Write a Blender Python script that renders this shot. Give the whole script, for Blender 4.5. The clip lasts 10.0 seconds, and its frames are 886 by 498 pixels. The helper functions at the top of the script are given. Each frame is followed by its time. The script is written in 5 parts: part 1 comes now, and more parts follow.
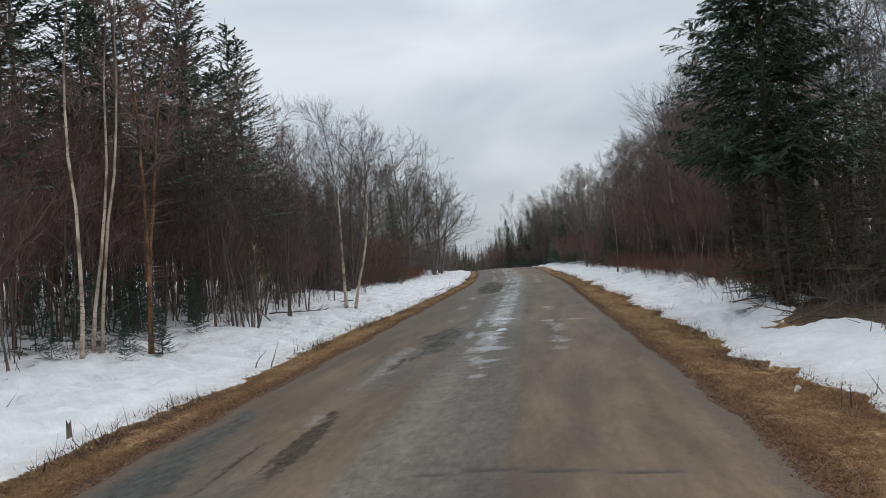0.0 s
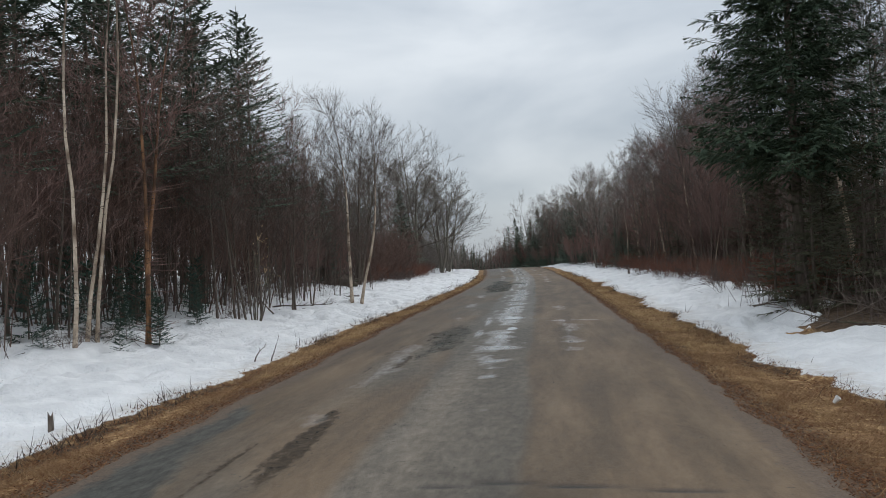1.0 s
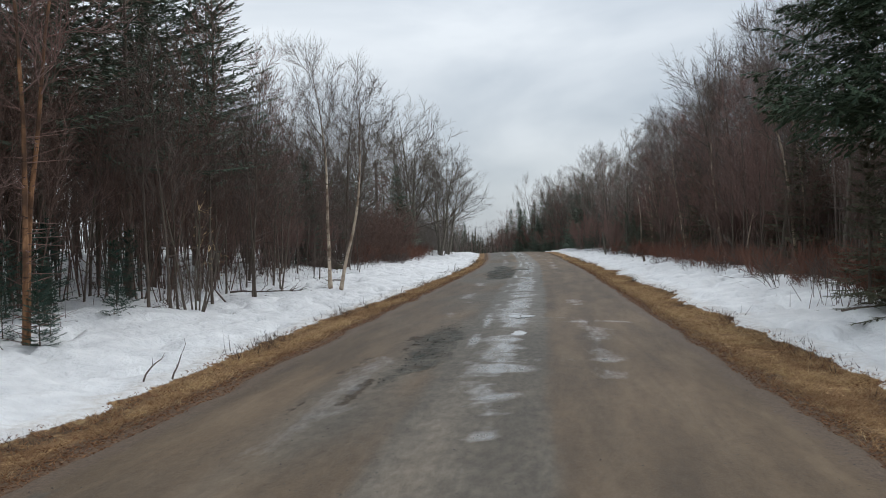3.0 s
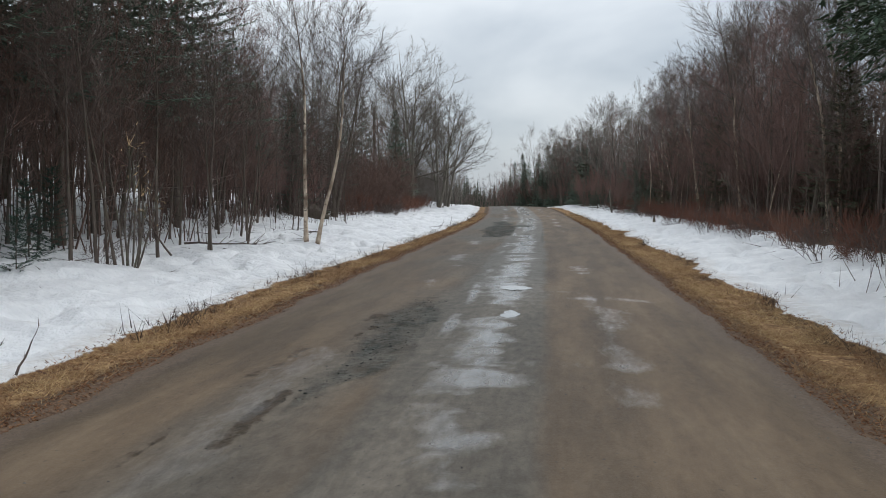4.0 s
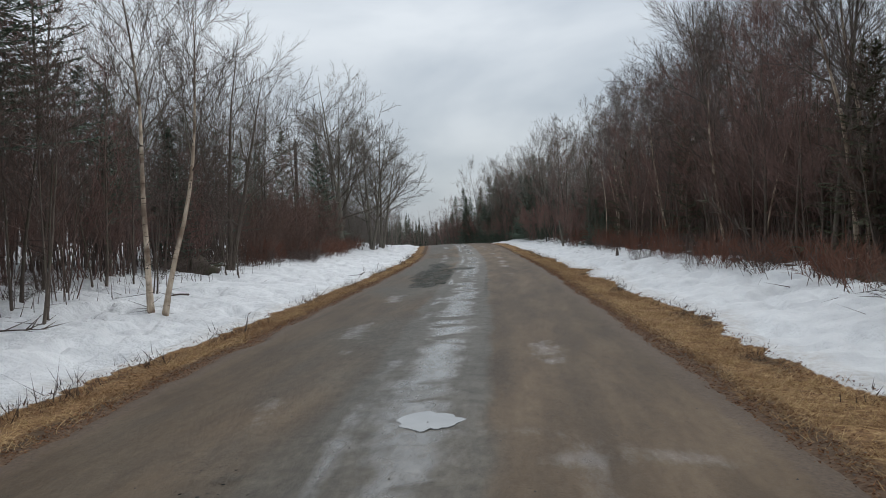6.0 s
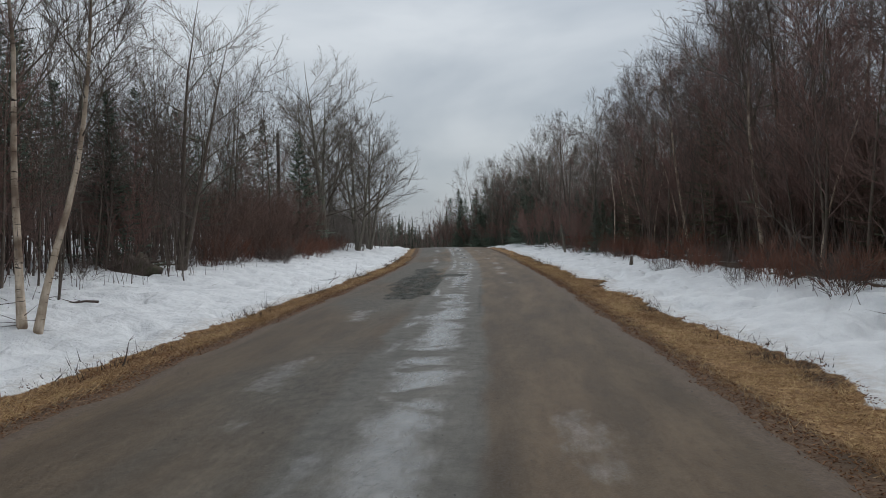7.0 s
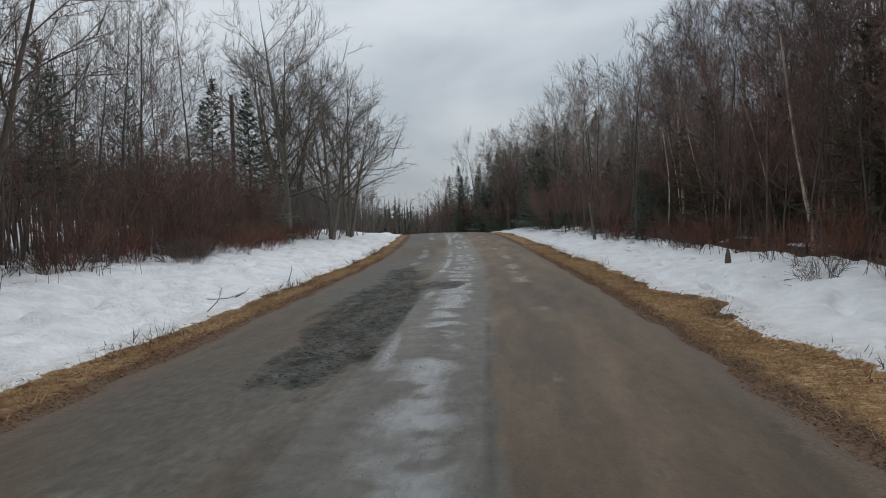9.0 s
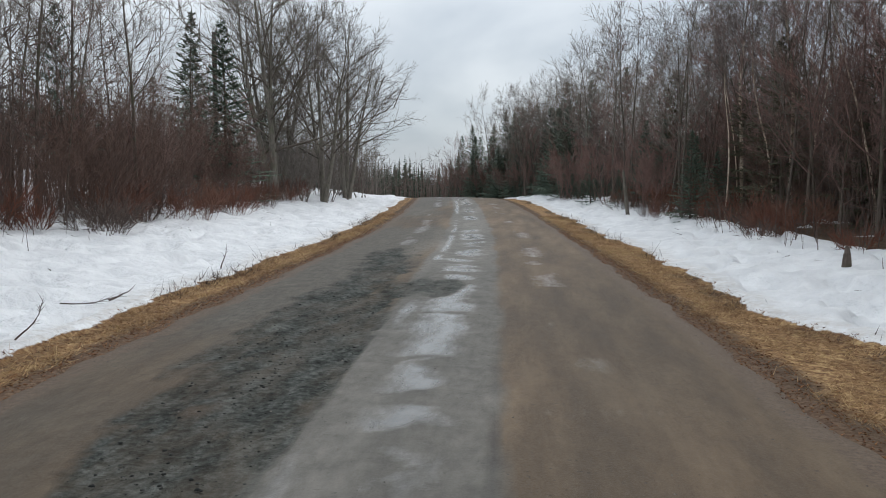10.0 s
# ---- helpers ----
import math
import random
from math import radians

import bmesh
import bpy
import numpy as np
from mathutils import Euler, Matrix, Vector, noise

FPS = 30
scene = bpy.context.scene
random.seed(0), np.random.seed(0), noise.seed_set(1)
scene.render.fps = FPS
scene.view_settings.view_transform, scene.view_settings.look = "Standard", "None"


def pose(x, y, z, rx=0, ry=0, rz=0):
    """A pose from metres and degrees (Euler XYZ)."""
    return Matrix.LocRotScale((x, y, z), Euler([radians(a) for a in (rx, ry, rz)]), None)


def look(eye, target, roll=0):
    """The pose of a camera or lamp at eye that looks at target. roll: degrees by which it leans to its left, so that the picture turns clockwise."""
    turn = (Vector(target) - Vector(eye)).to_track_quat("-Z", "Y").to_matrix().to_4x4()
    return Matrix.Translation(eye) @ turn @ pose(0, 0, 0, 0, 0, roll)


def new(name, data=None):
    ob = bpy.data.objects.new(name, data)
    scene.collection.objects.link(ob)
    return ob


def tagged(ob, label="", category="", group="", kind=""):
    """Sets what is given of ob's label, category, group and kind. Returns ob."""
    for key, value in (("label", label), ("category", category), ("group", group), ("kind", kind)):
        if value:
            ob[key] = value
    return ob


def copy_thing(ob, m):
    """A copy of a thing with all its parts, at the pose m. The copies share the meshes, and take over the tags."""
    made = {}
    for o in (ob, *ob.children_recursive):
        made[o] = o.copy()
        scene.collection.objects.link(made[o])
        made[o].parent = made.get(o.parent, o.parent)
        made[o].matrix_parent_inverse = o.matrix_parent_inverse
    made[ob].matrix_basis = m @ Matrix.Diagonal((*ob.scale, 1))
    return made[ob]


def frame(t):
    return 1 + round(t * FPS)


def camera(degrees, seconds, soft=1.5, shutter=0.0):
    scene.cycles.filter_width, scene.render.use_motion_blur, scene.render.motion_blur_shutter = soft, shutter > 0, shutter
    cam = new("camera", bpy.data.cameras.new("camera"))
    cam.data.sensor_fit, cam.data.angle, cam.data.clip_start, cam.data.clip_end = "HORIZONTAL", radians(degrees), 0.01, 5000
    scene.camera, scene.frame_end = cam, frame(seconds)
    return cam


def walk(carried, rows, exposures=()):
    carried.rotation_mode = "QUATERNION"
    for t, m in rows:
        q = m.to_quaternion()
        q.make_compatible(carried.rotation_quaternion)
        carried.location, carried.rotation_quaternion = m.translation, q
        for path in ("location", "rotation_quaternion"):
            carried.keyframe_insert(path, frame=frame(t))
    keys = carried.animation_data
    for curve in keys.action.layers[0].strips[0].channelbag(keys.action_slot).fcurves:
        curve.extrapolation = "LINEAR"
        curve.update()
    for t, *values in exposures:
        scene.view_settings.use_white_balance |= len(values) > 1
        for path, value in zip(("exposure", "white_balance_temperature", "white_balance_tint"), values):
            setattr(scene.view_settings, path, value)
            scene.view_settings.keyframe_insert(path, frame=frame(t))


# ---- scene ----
cam = camera(56.7, 10.0, 0.95)
PATH = [
    (0, (0.998, -0.827, 1.75), (0.718, 1.153, 1.779), -4.3),
    (0.5, (0.964, -0.571, 1.742), (0.664, 1.407, 1.765), -2.8),
    (1, (0.843, -0.127, 1.665), (0.544, 1.85, 1.692), -2.9),
    (1.5, (0.771, 0.714, 1.689), (0.485, 2.694, 1.712), -4.3),
    (2, (0.68, 1.887, 1.654), (0.382, 3.864, 1.67), -4.3),
    (2.5, (0.56, 3.186, 1.674), (0.253, 5.162, 1.666), -3.4),
    (2.7, (0.476, 3.746, 1.604), (0.169, 5.723, 1.593), -2.7),
    (3.8, (0.339, 7.005, 1.653), (0.033, 8.979, 1.557), 0.3),
    (4, (0.313, 7.726, 1.636), (0.002, 9.698, 1.502), 0.4),
    (4.5, (0.24, 9.598, 1.608), (-0.077, 11.567, 1.467), 1.3),
    (5, (0.184, 11.441, 1.604), (-0.143, 13.408, 1.457), 1.4),
    (5.5, (0.135, 13.265, 1.602), (-0.187, 15.235, 1.47), 0.8),
    (6, (0.162, 15.079, 1.62), (-0.02, 17.07, 1.578), -2.4),
    (6.2, (0.128, 15.88, 1.595), (-0.015, 17.874, 1.559), -2.7),
    (7.3, (-0.126, 21.463, 1.488), (-0.304, 23.455, 1.456), -0.6),
    (7.5, (-0.201, 22.512, 1.476), (-0.377, 24.504, 1.448), -0.7),
    (8, (-0.322, 25.471, 1.497), (-0.506, 27.462, 1.491), -1.1),
    (8.5, (-0.484, 28.717, 1.489), (-0.667, 30.708, 1.487), -1.7),
    (9, (-0.546, 31.859, 1.506), (-0.723, 33.85, 1.431), -1.6),
    (9.5, (-0.545, 34.897, 1.541), (-0.689, 36.884, 1.369), -1.8),
    (10, (-0.755, 37.887, 1.644), (-0.962, 39.869, 1.475), 0.4),
]
walk(cam, [(t, look(eye, target, roll)) for t, eye, target, roll in PATH], [(0.0, -0.03), (2.0, -0.07), (2.5, 0.02), (4.5, 0.13), (6.0, -0.04), (7.5, -0.32), (8.5, -0.33), (9.5, 0.02), (10.0, 0.18)])

# ---- world and light ----
world = bpy.data.worlds.new("overcast_sky")
scene.world = world
world.use_nodes = True
wn, wl = world.node_tree.nodes, world.node_tree.links
wn.clear()


def wnode(kind, **props):
    n = wn.new(kind)
    for k, v in props.items():
        n.inputs[k].default_value = v
    return n


SUN_ELEV, SUN_AZ = 48.0, 35.0
sky = wn.new("ShaderNodeTexSky")
sky.sky_type, sky.sun_disc = "NISHITA", False
sky.sun_elevation, sky.sun_rotation = radians(SUN_ELEV), radians(SUN_AZ)
coord = wn.new("ShaderNodeTexCoord")
stretch = wn.new("ShaderNodeMapping")
stretch.inputs["Scale"].default_value = (1.0, 1.0, 2.6)
stretch.inputs["Location"].default_value = (0.35, 0.1, 0.2)
clouds = wnode("ShaderNodeTexNoise", Scale=2.1, Detail=5.0, Roughness=0.48, Distortion=0.35)
ramp = wn.new("ShaderNodeValToRGB")
ramp.color_ramp.elements[0].position, ramp.color_ramp.elements[0].color = 0.36, (0.375, 0.425, 0.48, 1)
ramp.color_ramp.elements[1].position, ramp.color_ramp.elements[1].color = 0.64, (0.655, 0.695, 0.73, 1)
split = wn.new("ShaderNodeSeparateXYZ")
rise = wn.new("ShaderNodeMapRange")
rise.inputs["From Min"].default_value, rise.inputs["From Max"].default_value = 0.1, 0.9
rise.inputs["To Min"].default_value, rise.inputs["To Max"].default_value = 0.95, 1.85
lift = wn.new("ShaderNodeVectorMath")
lift.operation = "SCALE"
thin = wn.new("ShaderNodeVectorMath")
thin.operation = "SCALE"
thin.inputs["Scale"].default_value = 0.012
total = wn.new("ShaderNodeVectorMath")
total.operation = "ADD"
back = wnode("ShaderNodeBackground", Strength=1.0)
wout = wn.new("ShaderNodeOutputWorld")
wl.new(coord.outputs["Generated"], stretch.inputs["Vector"])
wl.new(stretch.outputs["Vector"], clouds.inputs["Vector"])
wl.new(clouds.outputs["Fac"], ramp.inputs["Fac"])
wl.new(coord.outputs["Generated"], split.inputs["Vector"])
wl.new(split.outputs["Z"], rise.inputs["Value"])
wl.new(ramp.outputs["Color"], lift.inputs[0])
wl.new(rise.outputs["Result"], lift.inputs["Scale"])
wl.new(sky.outputs["Color"], thin.inputs[0])
wl.new(lift.outputs["Vector"], total.inputs[0])
wl.new(thin.outputs["Vector"], total.inputs[1])
wl.new(total.outputs["Vector"], back.inputs["Color"])
wl.new(back.outputs["Background"], wout.inputs["Surface"])

sun = new("sun", bpy.data.lights.new("sun", "SUN"))
sun.data.energy, sun.data.angle, sun.data.color = 0.6, radians(40), (1.0, 0.97, 0.93)
sun.matrix_world = look((0, 0, 0), (-math.sin(radians(SUN_AZ)) * math.cos(radians(SUN_ELEV)), -math.cos(radians(SUN_AZ)) * math.cos(radians(SUN_ELEV)), -math.sin(radians(SUN_ELEV))))


# ---- materials ----
class Mat:
    """A small helper round one node material."""

    def __init__(self, name, rough=0.8, spec=0.3):
        self.m = bpy.data.materials.new(name)
        self.m.use_nodes = True
        self.n, self.l = self.m.node_tree.nodes, self.m.node_tree.links
        self.b = self.n["Principled BSDF"]
        self.b.inputs["Roughness"].default_value = rough
        self.b.inputs["Specular IOR Level"].default_value = spec
        self.co = self.n.new("ShaderNodeTexCoord").outputs["Object"]

    def put(self, where, value):
        if isinstance(value, (int, float, tuple)):
            where.default_value = value if not isinstance(value, tuple) or len(value) != 3 else (*value, 1)
        else:
            self.l.new(value, where)

    def noise(self, scale, detail=4.0, rough=0.55, vec=None, stretch=None, distort=0.0):
        n = self.n.new("ShaderNodeTexNoise")
        n.inputs["Scale"].default_value, n.inputs["Detail"].default_value = scale, detail
        n.inputs["Roughness"].default_value, n.inputs["Distortion"].default_value = rough, distort
        vec = vec or self.co
        if stretch:
            mp = self.n.new("ShaderNodeMapping")
            mp.inputs["Scale"].default_value = stretch
            self.l.new(vec, mp.inputs["Vector"])
            vec = mp.outputs["Vector"]
        self.l.new(vec, n.inputs["Vector"])
        return n.outputs["Fac"]

    def ramp(self, fac, *stops):
        r = self.n.new("ShaderNodeValToRGB")
        while len(r.color_ramp.elements) < len(stops):
            r.color_ramp.elements.new(0.5)
        for e, (p, c) in zip(r.color_ramp.elements, stops):
            e.position, e.color = p, (*c, 1) if isinstance(c, tuple) else (c, c, c, 1)
        self.l.new(fac, r.inputs["Fac"])
        return r.outputs["Color"]

    def mix(self, fac, a, b, kind="MIX"):
        x = self.n.new("ShaderNodeMix")
        x.data_type, x.blend_type = "RGBA", kind
        self.put(x.inputs[0], fac)
        self.put(x.inputs[6], a)
        self.put(x.inputs[7], b)
        return x.outputs[2]

    def math(self, op, a, b=0.0, clamp=False):
        x = self.n.new("ShaderNodeMath")
        x.operation, x.use_clamp = op, clamp
        self.put(x.inputs[0], a)
        self.put(x.inputs[1], b)
        return x.outputs[0]

    def attr(self, name):
        a = self.n.new("ShaderNodeAttribute")
        a.attribute_name = name
        return a.outputs["Fac"]

    def own(self):
        return self.n.new("ShaderNodeObjectInfo").outputs["Random"]

    def island(self):
        return self.n.new("ShaderNodeNewGeometry").outputs["Random Per Island"]

    def color(self, c):
        self.put(self.b.inputs["Base Color"], c)
        return self

    def rough(self, c):
        self.put(self.b.inputs["Roughness"], c)
        return self

    def bump(self, height, strength=0.4, distance=0.02):
        bp = self.n.new("ShaderNodeBump")
        bp.inputs["Strength"].default_value, bp.inputs["Distance"].default_value = strength, distance
        self.l.new(height, bp.inputs["Height"])
        self.l.new(bp.outputs["Normal"], self.b.inputs["Normal"])
        return self


def bark(name, dark, light, scale=14.0, moss=None, white=False):
    k = Mat(name, 0.85, 0.2)
    n = k.noise(scale, 5, 0.6, stretch=(1, 1, 0.25))
    c = k.ramp(n, (0.3, dark), (0.7, light))
    if white:
        rings = k.noise(7.0, 3, 0.6, stretch=(0.7, 0.7, 5.0))
        c = k.mix(k.ramp(rings, (0.60, 0.0), (0.68, 1.0)), c, (0.035, 0.028, 0.025))
        blot = k.noise(1.6, 2, 0.5)
        c = k.mix(k.ramp(blot, (0.45, 0.0), (0.60, 0.85)), c, white)
        sep = k.n.new("ShaderNodeSeparateXYZ")
        k.l.new(k.co, sep.inputs["Vector"])
        young = k.math("ADD", k.math("MULTIPLY", sep.outputs["Z"], 0.11), k.math("MULTIPLY", blot, 0.5))
        c = k.mix(k.ramp(young, (0.72, 0.0), (1.0, 0.85)), c, (0.095, 0.07, 0.06))
    if moss:
        c = k.mix(k.ramp(k.noise(2.2, 3, 0.6), (0.5, 0.0), (0.68, 0.75)), c, moss)
    c = k.mix(k.math("MULTIPLY", k.own(), 0.35), c, (dark[0] * 0.8, dark[1] * 0.8, dark[2] * 0.8))
    return k.color(c).bump(n, 0.6, 0.015).m


def twig_mat(name, a, b, c):
    k = Mat(name, 0.75, 0.25)
    a, b, c = (tuple(0.9 * v for v in q) for q in (a, b, c))
    col = k.mix(k.island(), a, b)
    col = k.mix(k.math("MULTIPLY", k.own(), 0.6), col, c)
    n = k.noise(9.0, 3)
    return k.color(k.mix(k.ramp(n, (0.35, 0.0), (0.75, 0.35)), col, (0.03, 0.022, 0.02))).m


BARK_GREY = bark("grey_brown_bark", (0.075, 0.06, 0.05), (0.22, 0.185, 0.155), moss=(0.10, 0.11, 0.06))
BARK_DARK = bark("dark_bark", (0.078, 0.06, 0.05), (0.205, 0.165, 0.135), moss=(0.07, 0.08, 0.04))
BARK_BIRCH = bark("birch_bark", (0.42, 0.32, 0.23), (0.80, 0.68, 0.55), white=(0.14, 0.09, 0.065))
BARK_ORANGE = bark("orange_birch_bark", (0.11, 0.052, 0.03), (0.50, 0.27, 0.14), white=(0.06, 0.038, 0.028))
BARK_MAPLE = bark("maple_bark", (0.10, 0.088, 0.074), (0.28, 0.25, 0.21), moss=(0.17, 0.17, 0.115))
TWIG_GREY = twig_mat("grey_twigs", (0.20, 0.165, 0.15), (0.13, 0.10, 0.09), (0.24, 0.20, 0.185))
# own colour of maples and alders; far trees borrow it to stand for haze
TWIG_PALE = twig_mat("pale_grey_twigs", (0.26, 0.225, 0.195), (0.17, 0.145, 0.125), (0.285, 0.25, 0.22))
TWIG_RED = twig_mat("red_brown_twigs", (0.31, 0.18, 0.15), (0.205, 0.122, 0.104), (0.265, 0.19, 0.167))
TWIG_BROWN = twig_mat("brown_twigs", (0.225, 0.135, 0.10), (0.13, 0.083, 0.066), (0.185, 0.128, 0.108))
TWIG_OSIER = twig_mat("red_osier_stems", (0.25, 0.098, 0.06), (0.165, 0.072, 0.05), (0.21, 0.12, 0.085))
TWIG_DARK = twig_mat("dark_dead_twigs", (0.145, 0.107, 0.09), (0.09, 0.068, 0.058), (0.17, 0.128, 0.105))
POLE_WOOD = bark("weathered_pole_wood", (0.05, 0.045, 0.04), (0.12, 0.105, 0.092), 9.0)
WOOD_PALE = Mat("splintered_wood", 0.8)
WOOD_PALE.color(WOOD_PALE.ramp(WOOD_PALE.noise(20, 4, 0.6, stretch=(1, 1, 0.15)), (0.3, (0.30, 0.18, 0.085)), (0.7, (0.62, 0.46, 0.28))))
WOOD_PALE = WOOD_PALE.m


def needle_mat(name, a, b):
    k = Mat(name, 0.75, 0.1)
    c = k.mix(k.island(), a, b)
    c = k.mix(k.ramp(k.noise(1.3, 3), (0.4, 0.0), (0.7, 0.5)), c, (0.06, 0.07, 0.03))
    k.color(k.mix(k.math("MULTIPLY", k.own(), 0.4), c, (0.05, 0.072, 0.054)))
    return k.m


NEEDLE = needle_mat("spruce_needles", (0.09, 0.124, 0.10), (0.165, 0.20, 0.15))
NEEDLE_ROAD = needle_mat("dark_spruce_needles", (0.042, 0.07, 0.048), (0.088, 0.12, 0.072))
# haze of the far woods is put into this greyer needle colour
NEEDLE_FAR = needle_mat("distant_needles", (0.085, 0.112, 0.088), (0.15, 0.175, 0.135))
NEEDLE_BLUE = needle_mat("fir_needles", (0.036, 0.068, 0.058), (0.065, 0.108, 0.085))
NEEDLE_DEAD = twig_mat("lichened_dead_boughs", (0.115, 0.12, 0.065), (0.07, 0.07, 0.042), (0.12, 0.115, 0.07))


# ---- plan of the road and the ground ----
HALF = 3.05


def road_x(y):
    """The road's middle line."""
    y = np.asarray(y, float)
    return -0.12 - 0.036 * y - 0.00078 * np.clip(y - 44, 0, 110) ** 2 - 0.008 * np.clip(y - 100, 0, 45) ** 2 - 0.75 * np.clip(y - 145, 0, 60)


TABLE = np.random.RandomState(5).rand(256, 256)


def vnoise(x, y, seed=0):
    x, y = np.asarray(x, float) + 37.7 * seed, np.asarray(y, float) + 91.3 * seed
    i, j = np.floor(x).astype(int), np.floor(y).astype(int)
    f, g = x - i, y - j
    f, g = f * f * (3 - 2 * f), g * g * (3 - 2 * g)
    t = lambda a, b: TABLE[a % 256, b % 256]
    return (t(i, j) * (1 - f) + t(i + 1, j) * f) * (1 - g) + (t(i, j + 1) * (1 - f) + t(i + 1, j + 1) * f) * g


def fbm(x, y, seed=0, octaves=4):
    s, a, total_a = 0.0, 1.0, 0.0
    for o in range(octaves):
        s = s + a * vnoise(np.asarray(x) * 2 ** o, np.asarray(y) * 2 ** o, seed + o)
        total_a += a
        a *= 0.5
    return s / total_a


def step(a, b, x):
    t = np.clip((np.asarray(x, float) - a) / (b - a), 0, 1)
    return t * t * (3 - 2 * t)


def lie(y):
    """The lengthwise rise and fall of the land."""
    y = np.asarray(y, float)
    return 0.3 * step(62, 94, y) - 1.1 * step(98, 125, y) - 2.6 * step(120, 170, y)


def snow_edge(side, y):
    """How far outside the asphalt the snow begins."""
    if side < 0:
        return 1.02 - 0.6 * step(100, 108, y) + 0.5 * (fbm(y * 0.35, y * 0 + 3, 1, 3) - 0.5) + 0.28 * (fbm(y * 2.2, y * 0 + 9, 2, 2) - 0.5) - 0.12 * step(30, 60, y)
    return 1.28 - 0.7 * step(100, 108, y) + 0.7 * (fbm(y * 0.30, y * 0 + 5, 3, 3) - 0.5) + 0.35 * (fbm(y * 1.9, y * 0 + 2, 4, 2) - 0.5)


def land(x, y):
    """Height of the ground with its snow, and the shares of snow, grass and grit there."""
    u = x - road_x(y)
    d = np.abs(u) - HALF
    left = u < 0
    d0 = np.where(left, snow_edge(-1, y), snow_edge(1, y))
    ragged = 0.16 * (fbm(x * 3.1, y * 3.1, 7, 3) - 0.5)
    snow = step(-0.05, 0.09, d - d0 + ragged)
    patch = fbm(x * 0.42, y * 0.42, 8, 4)
    deep = np.where(left, step(0.84, 0.70, patch + 0.004 * np.clip(d - 6, 0, 14)), step(0.60, 0.50, patch + 0.075 * np.clip(d - 4.2, 0, 8) + 0.35 * step(25, 19, y) * np.clip(d - 2.9, 0, 0.8)))
    snow = snow * np.where(d > np.where(left, 8.5, 5.0 - 2.2 * step(25, 19, y)), deep, 1.0)
    gap = np.where(left, 0.0, np.exp(-((y - 15.3 - 0.25 * (d - 2)) / 0.55) ** 2) * step(1.6, 2.2, d))
    snow = snow * (1 - 0.9 * gap * step(0.3, 0.5, fbm(x * 1.6, y * 1.6, 13, 2)))
    base = -0.05 - 0.045 * step(0.1, 0.9, d) + np.where(left, 0.26, 0.42) * step(1.0, 5.5, d) + np.where(left, 0.108, 0.03) * np.clip(d - 4.5, 0, 14)
    base = base + 0.5 * step(10, 60, d) * (fbm(x * 0.05, y * 0.05, 9, 2) - 0.4)
    lumps = 0.24 * (fbm(x * 0.7, y * 0.7, 10, 3) - 0.5) + 0.20 * (fbm(x * 2.6, y * 2.6, 11, 3) - 0.5)
    pits = 0.16 * step(0.56, 0.70, fbm(x * 1.9 + 4, y * 1.3, 12, 2))
    z = base + snow * (0.085 + lumps * step(0.0, 0.8, d - d0) - pits * step(0.2, 0.6, d - d0)) + (1 - snow) * 0.03 * (fbm(x * 4, y * 4, 14, 2) - 0.5) * step(0, 0.4, d)
    z = z + lie(y)
    grass = step(0.22, 0.50, d + 0.25 * (fbm(x * 1.5, y * 1.5, 15, 3) - 0.5)) * step(3.2, 2.4, d)
    return np.where(d < -0.02, -0.075 + lie(y), z), snow * (d > 0), grass


def ground_z(x, y):
    return float(land(np.array([float(x)]), np.array([float(y)]))[0][0])


def mesh(name, verts, faces, material, smooth=True):
    me = bpy.data.meshes.new(name)
    me.from_pydata(verts, [], faces)
    me.materials.append(material)
    if smooth:
        me.polygons.foreach_set("use_smooth", np.ones(len(me.polygons), bool))
    me.update()
    return me


def sheet(name, xs, ys, zs, material, **shares):
    """A grid surface with named shares per vertex."""
    rows, cols = xs.shape
    verts = np.stack([xs.ravel(), ys.ravel(), zs.ravel()], 1)
    i = np.arange(rows * cols).reshape(rows, cols)
    faces = np.stack([i[:-1, :-1].ravel(), i[:-1, 1:].ravel(), i[1:, 1:].ravel(), i[1:, :-1].ravel()], 1)
    me = bpy.data.meshes.new(name)
    me.vertices.add(len(verts))
    me.vertices.foreach_set("co", verts.ravel())
    me.loops.add(faces.size)
    me.loops.foreach_set("vertex_index", faces.ravel().astype(np.int32))
    me.polygons.add(len(faces))
    me.polygons.foreach_set("loop_start", np.arange(0, faces.size, 4, dtype=np.int32))
    me.polygons.foreach_set("use_smooth", np.ones(len(faces), bool))
    me.materials.append(material)
    me.update(calc_edges=True)
    for key, share in shares.items():
        at = me.attributes.new(key, "FLOAT", "POINT")
        at.data.foreach_set("value", np.asarray(share, np.float32).ravel())
    return new(name, me)


def spaced(*runs):
    """Coordinates in runs of (start, end, step)."""
    out = []
    for a, b, s in runs:
        out.append(np.arange(a, b, s))
    return np.concatenate(out)


# ---- ground ----
g = Mat("snow_and_forest_floor", 0.9, 0.2)
fine = g.noise(22, 4, 0.6)
soil = g.ramp(g.noise(5.0, 5, 0.65), (0.3, (0.05, 0.033, 0.022)), (0.55, (0.105, 0.07, 0.045)), (0.75, (0.16, 0.115, 0.075)))
straw = g.ramp(g.noise(9.0, 5, 0.7, distort=1.0), (0.34, (0.09, 0.042, 0.022)), (0.5, (0.27, 0.152, 0.07)), (0.66, (0.52, 0.355, 0.175)))
floor_col = g.mix(g.attr("grass"), soil, straw)
grit = g.ramp(fine, (0.35, (0.08, 0.045, 0.028)), (0.7, (0.19, 0.125, 0.08)))
floor_col = g.mix(g.attr("grit"), floor_col, grit)
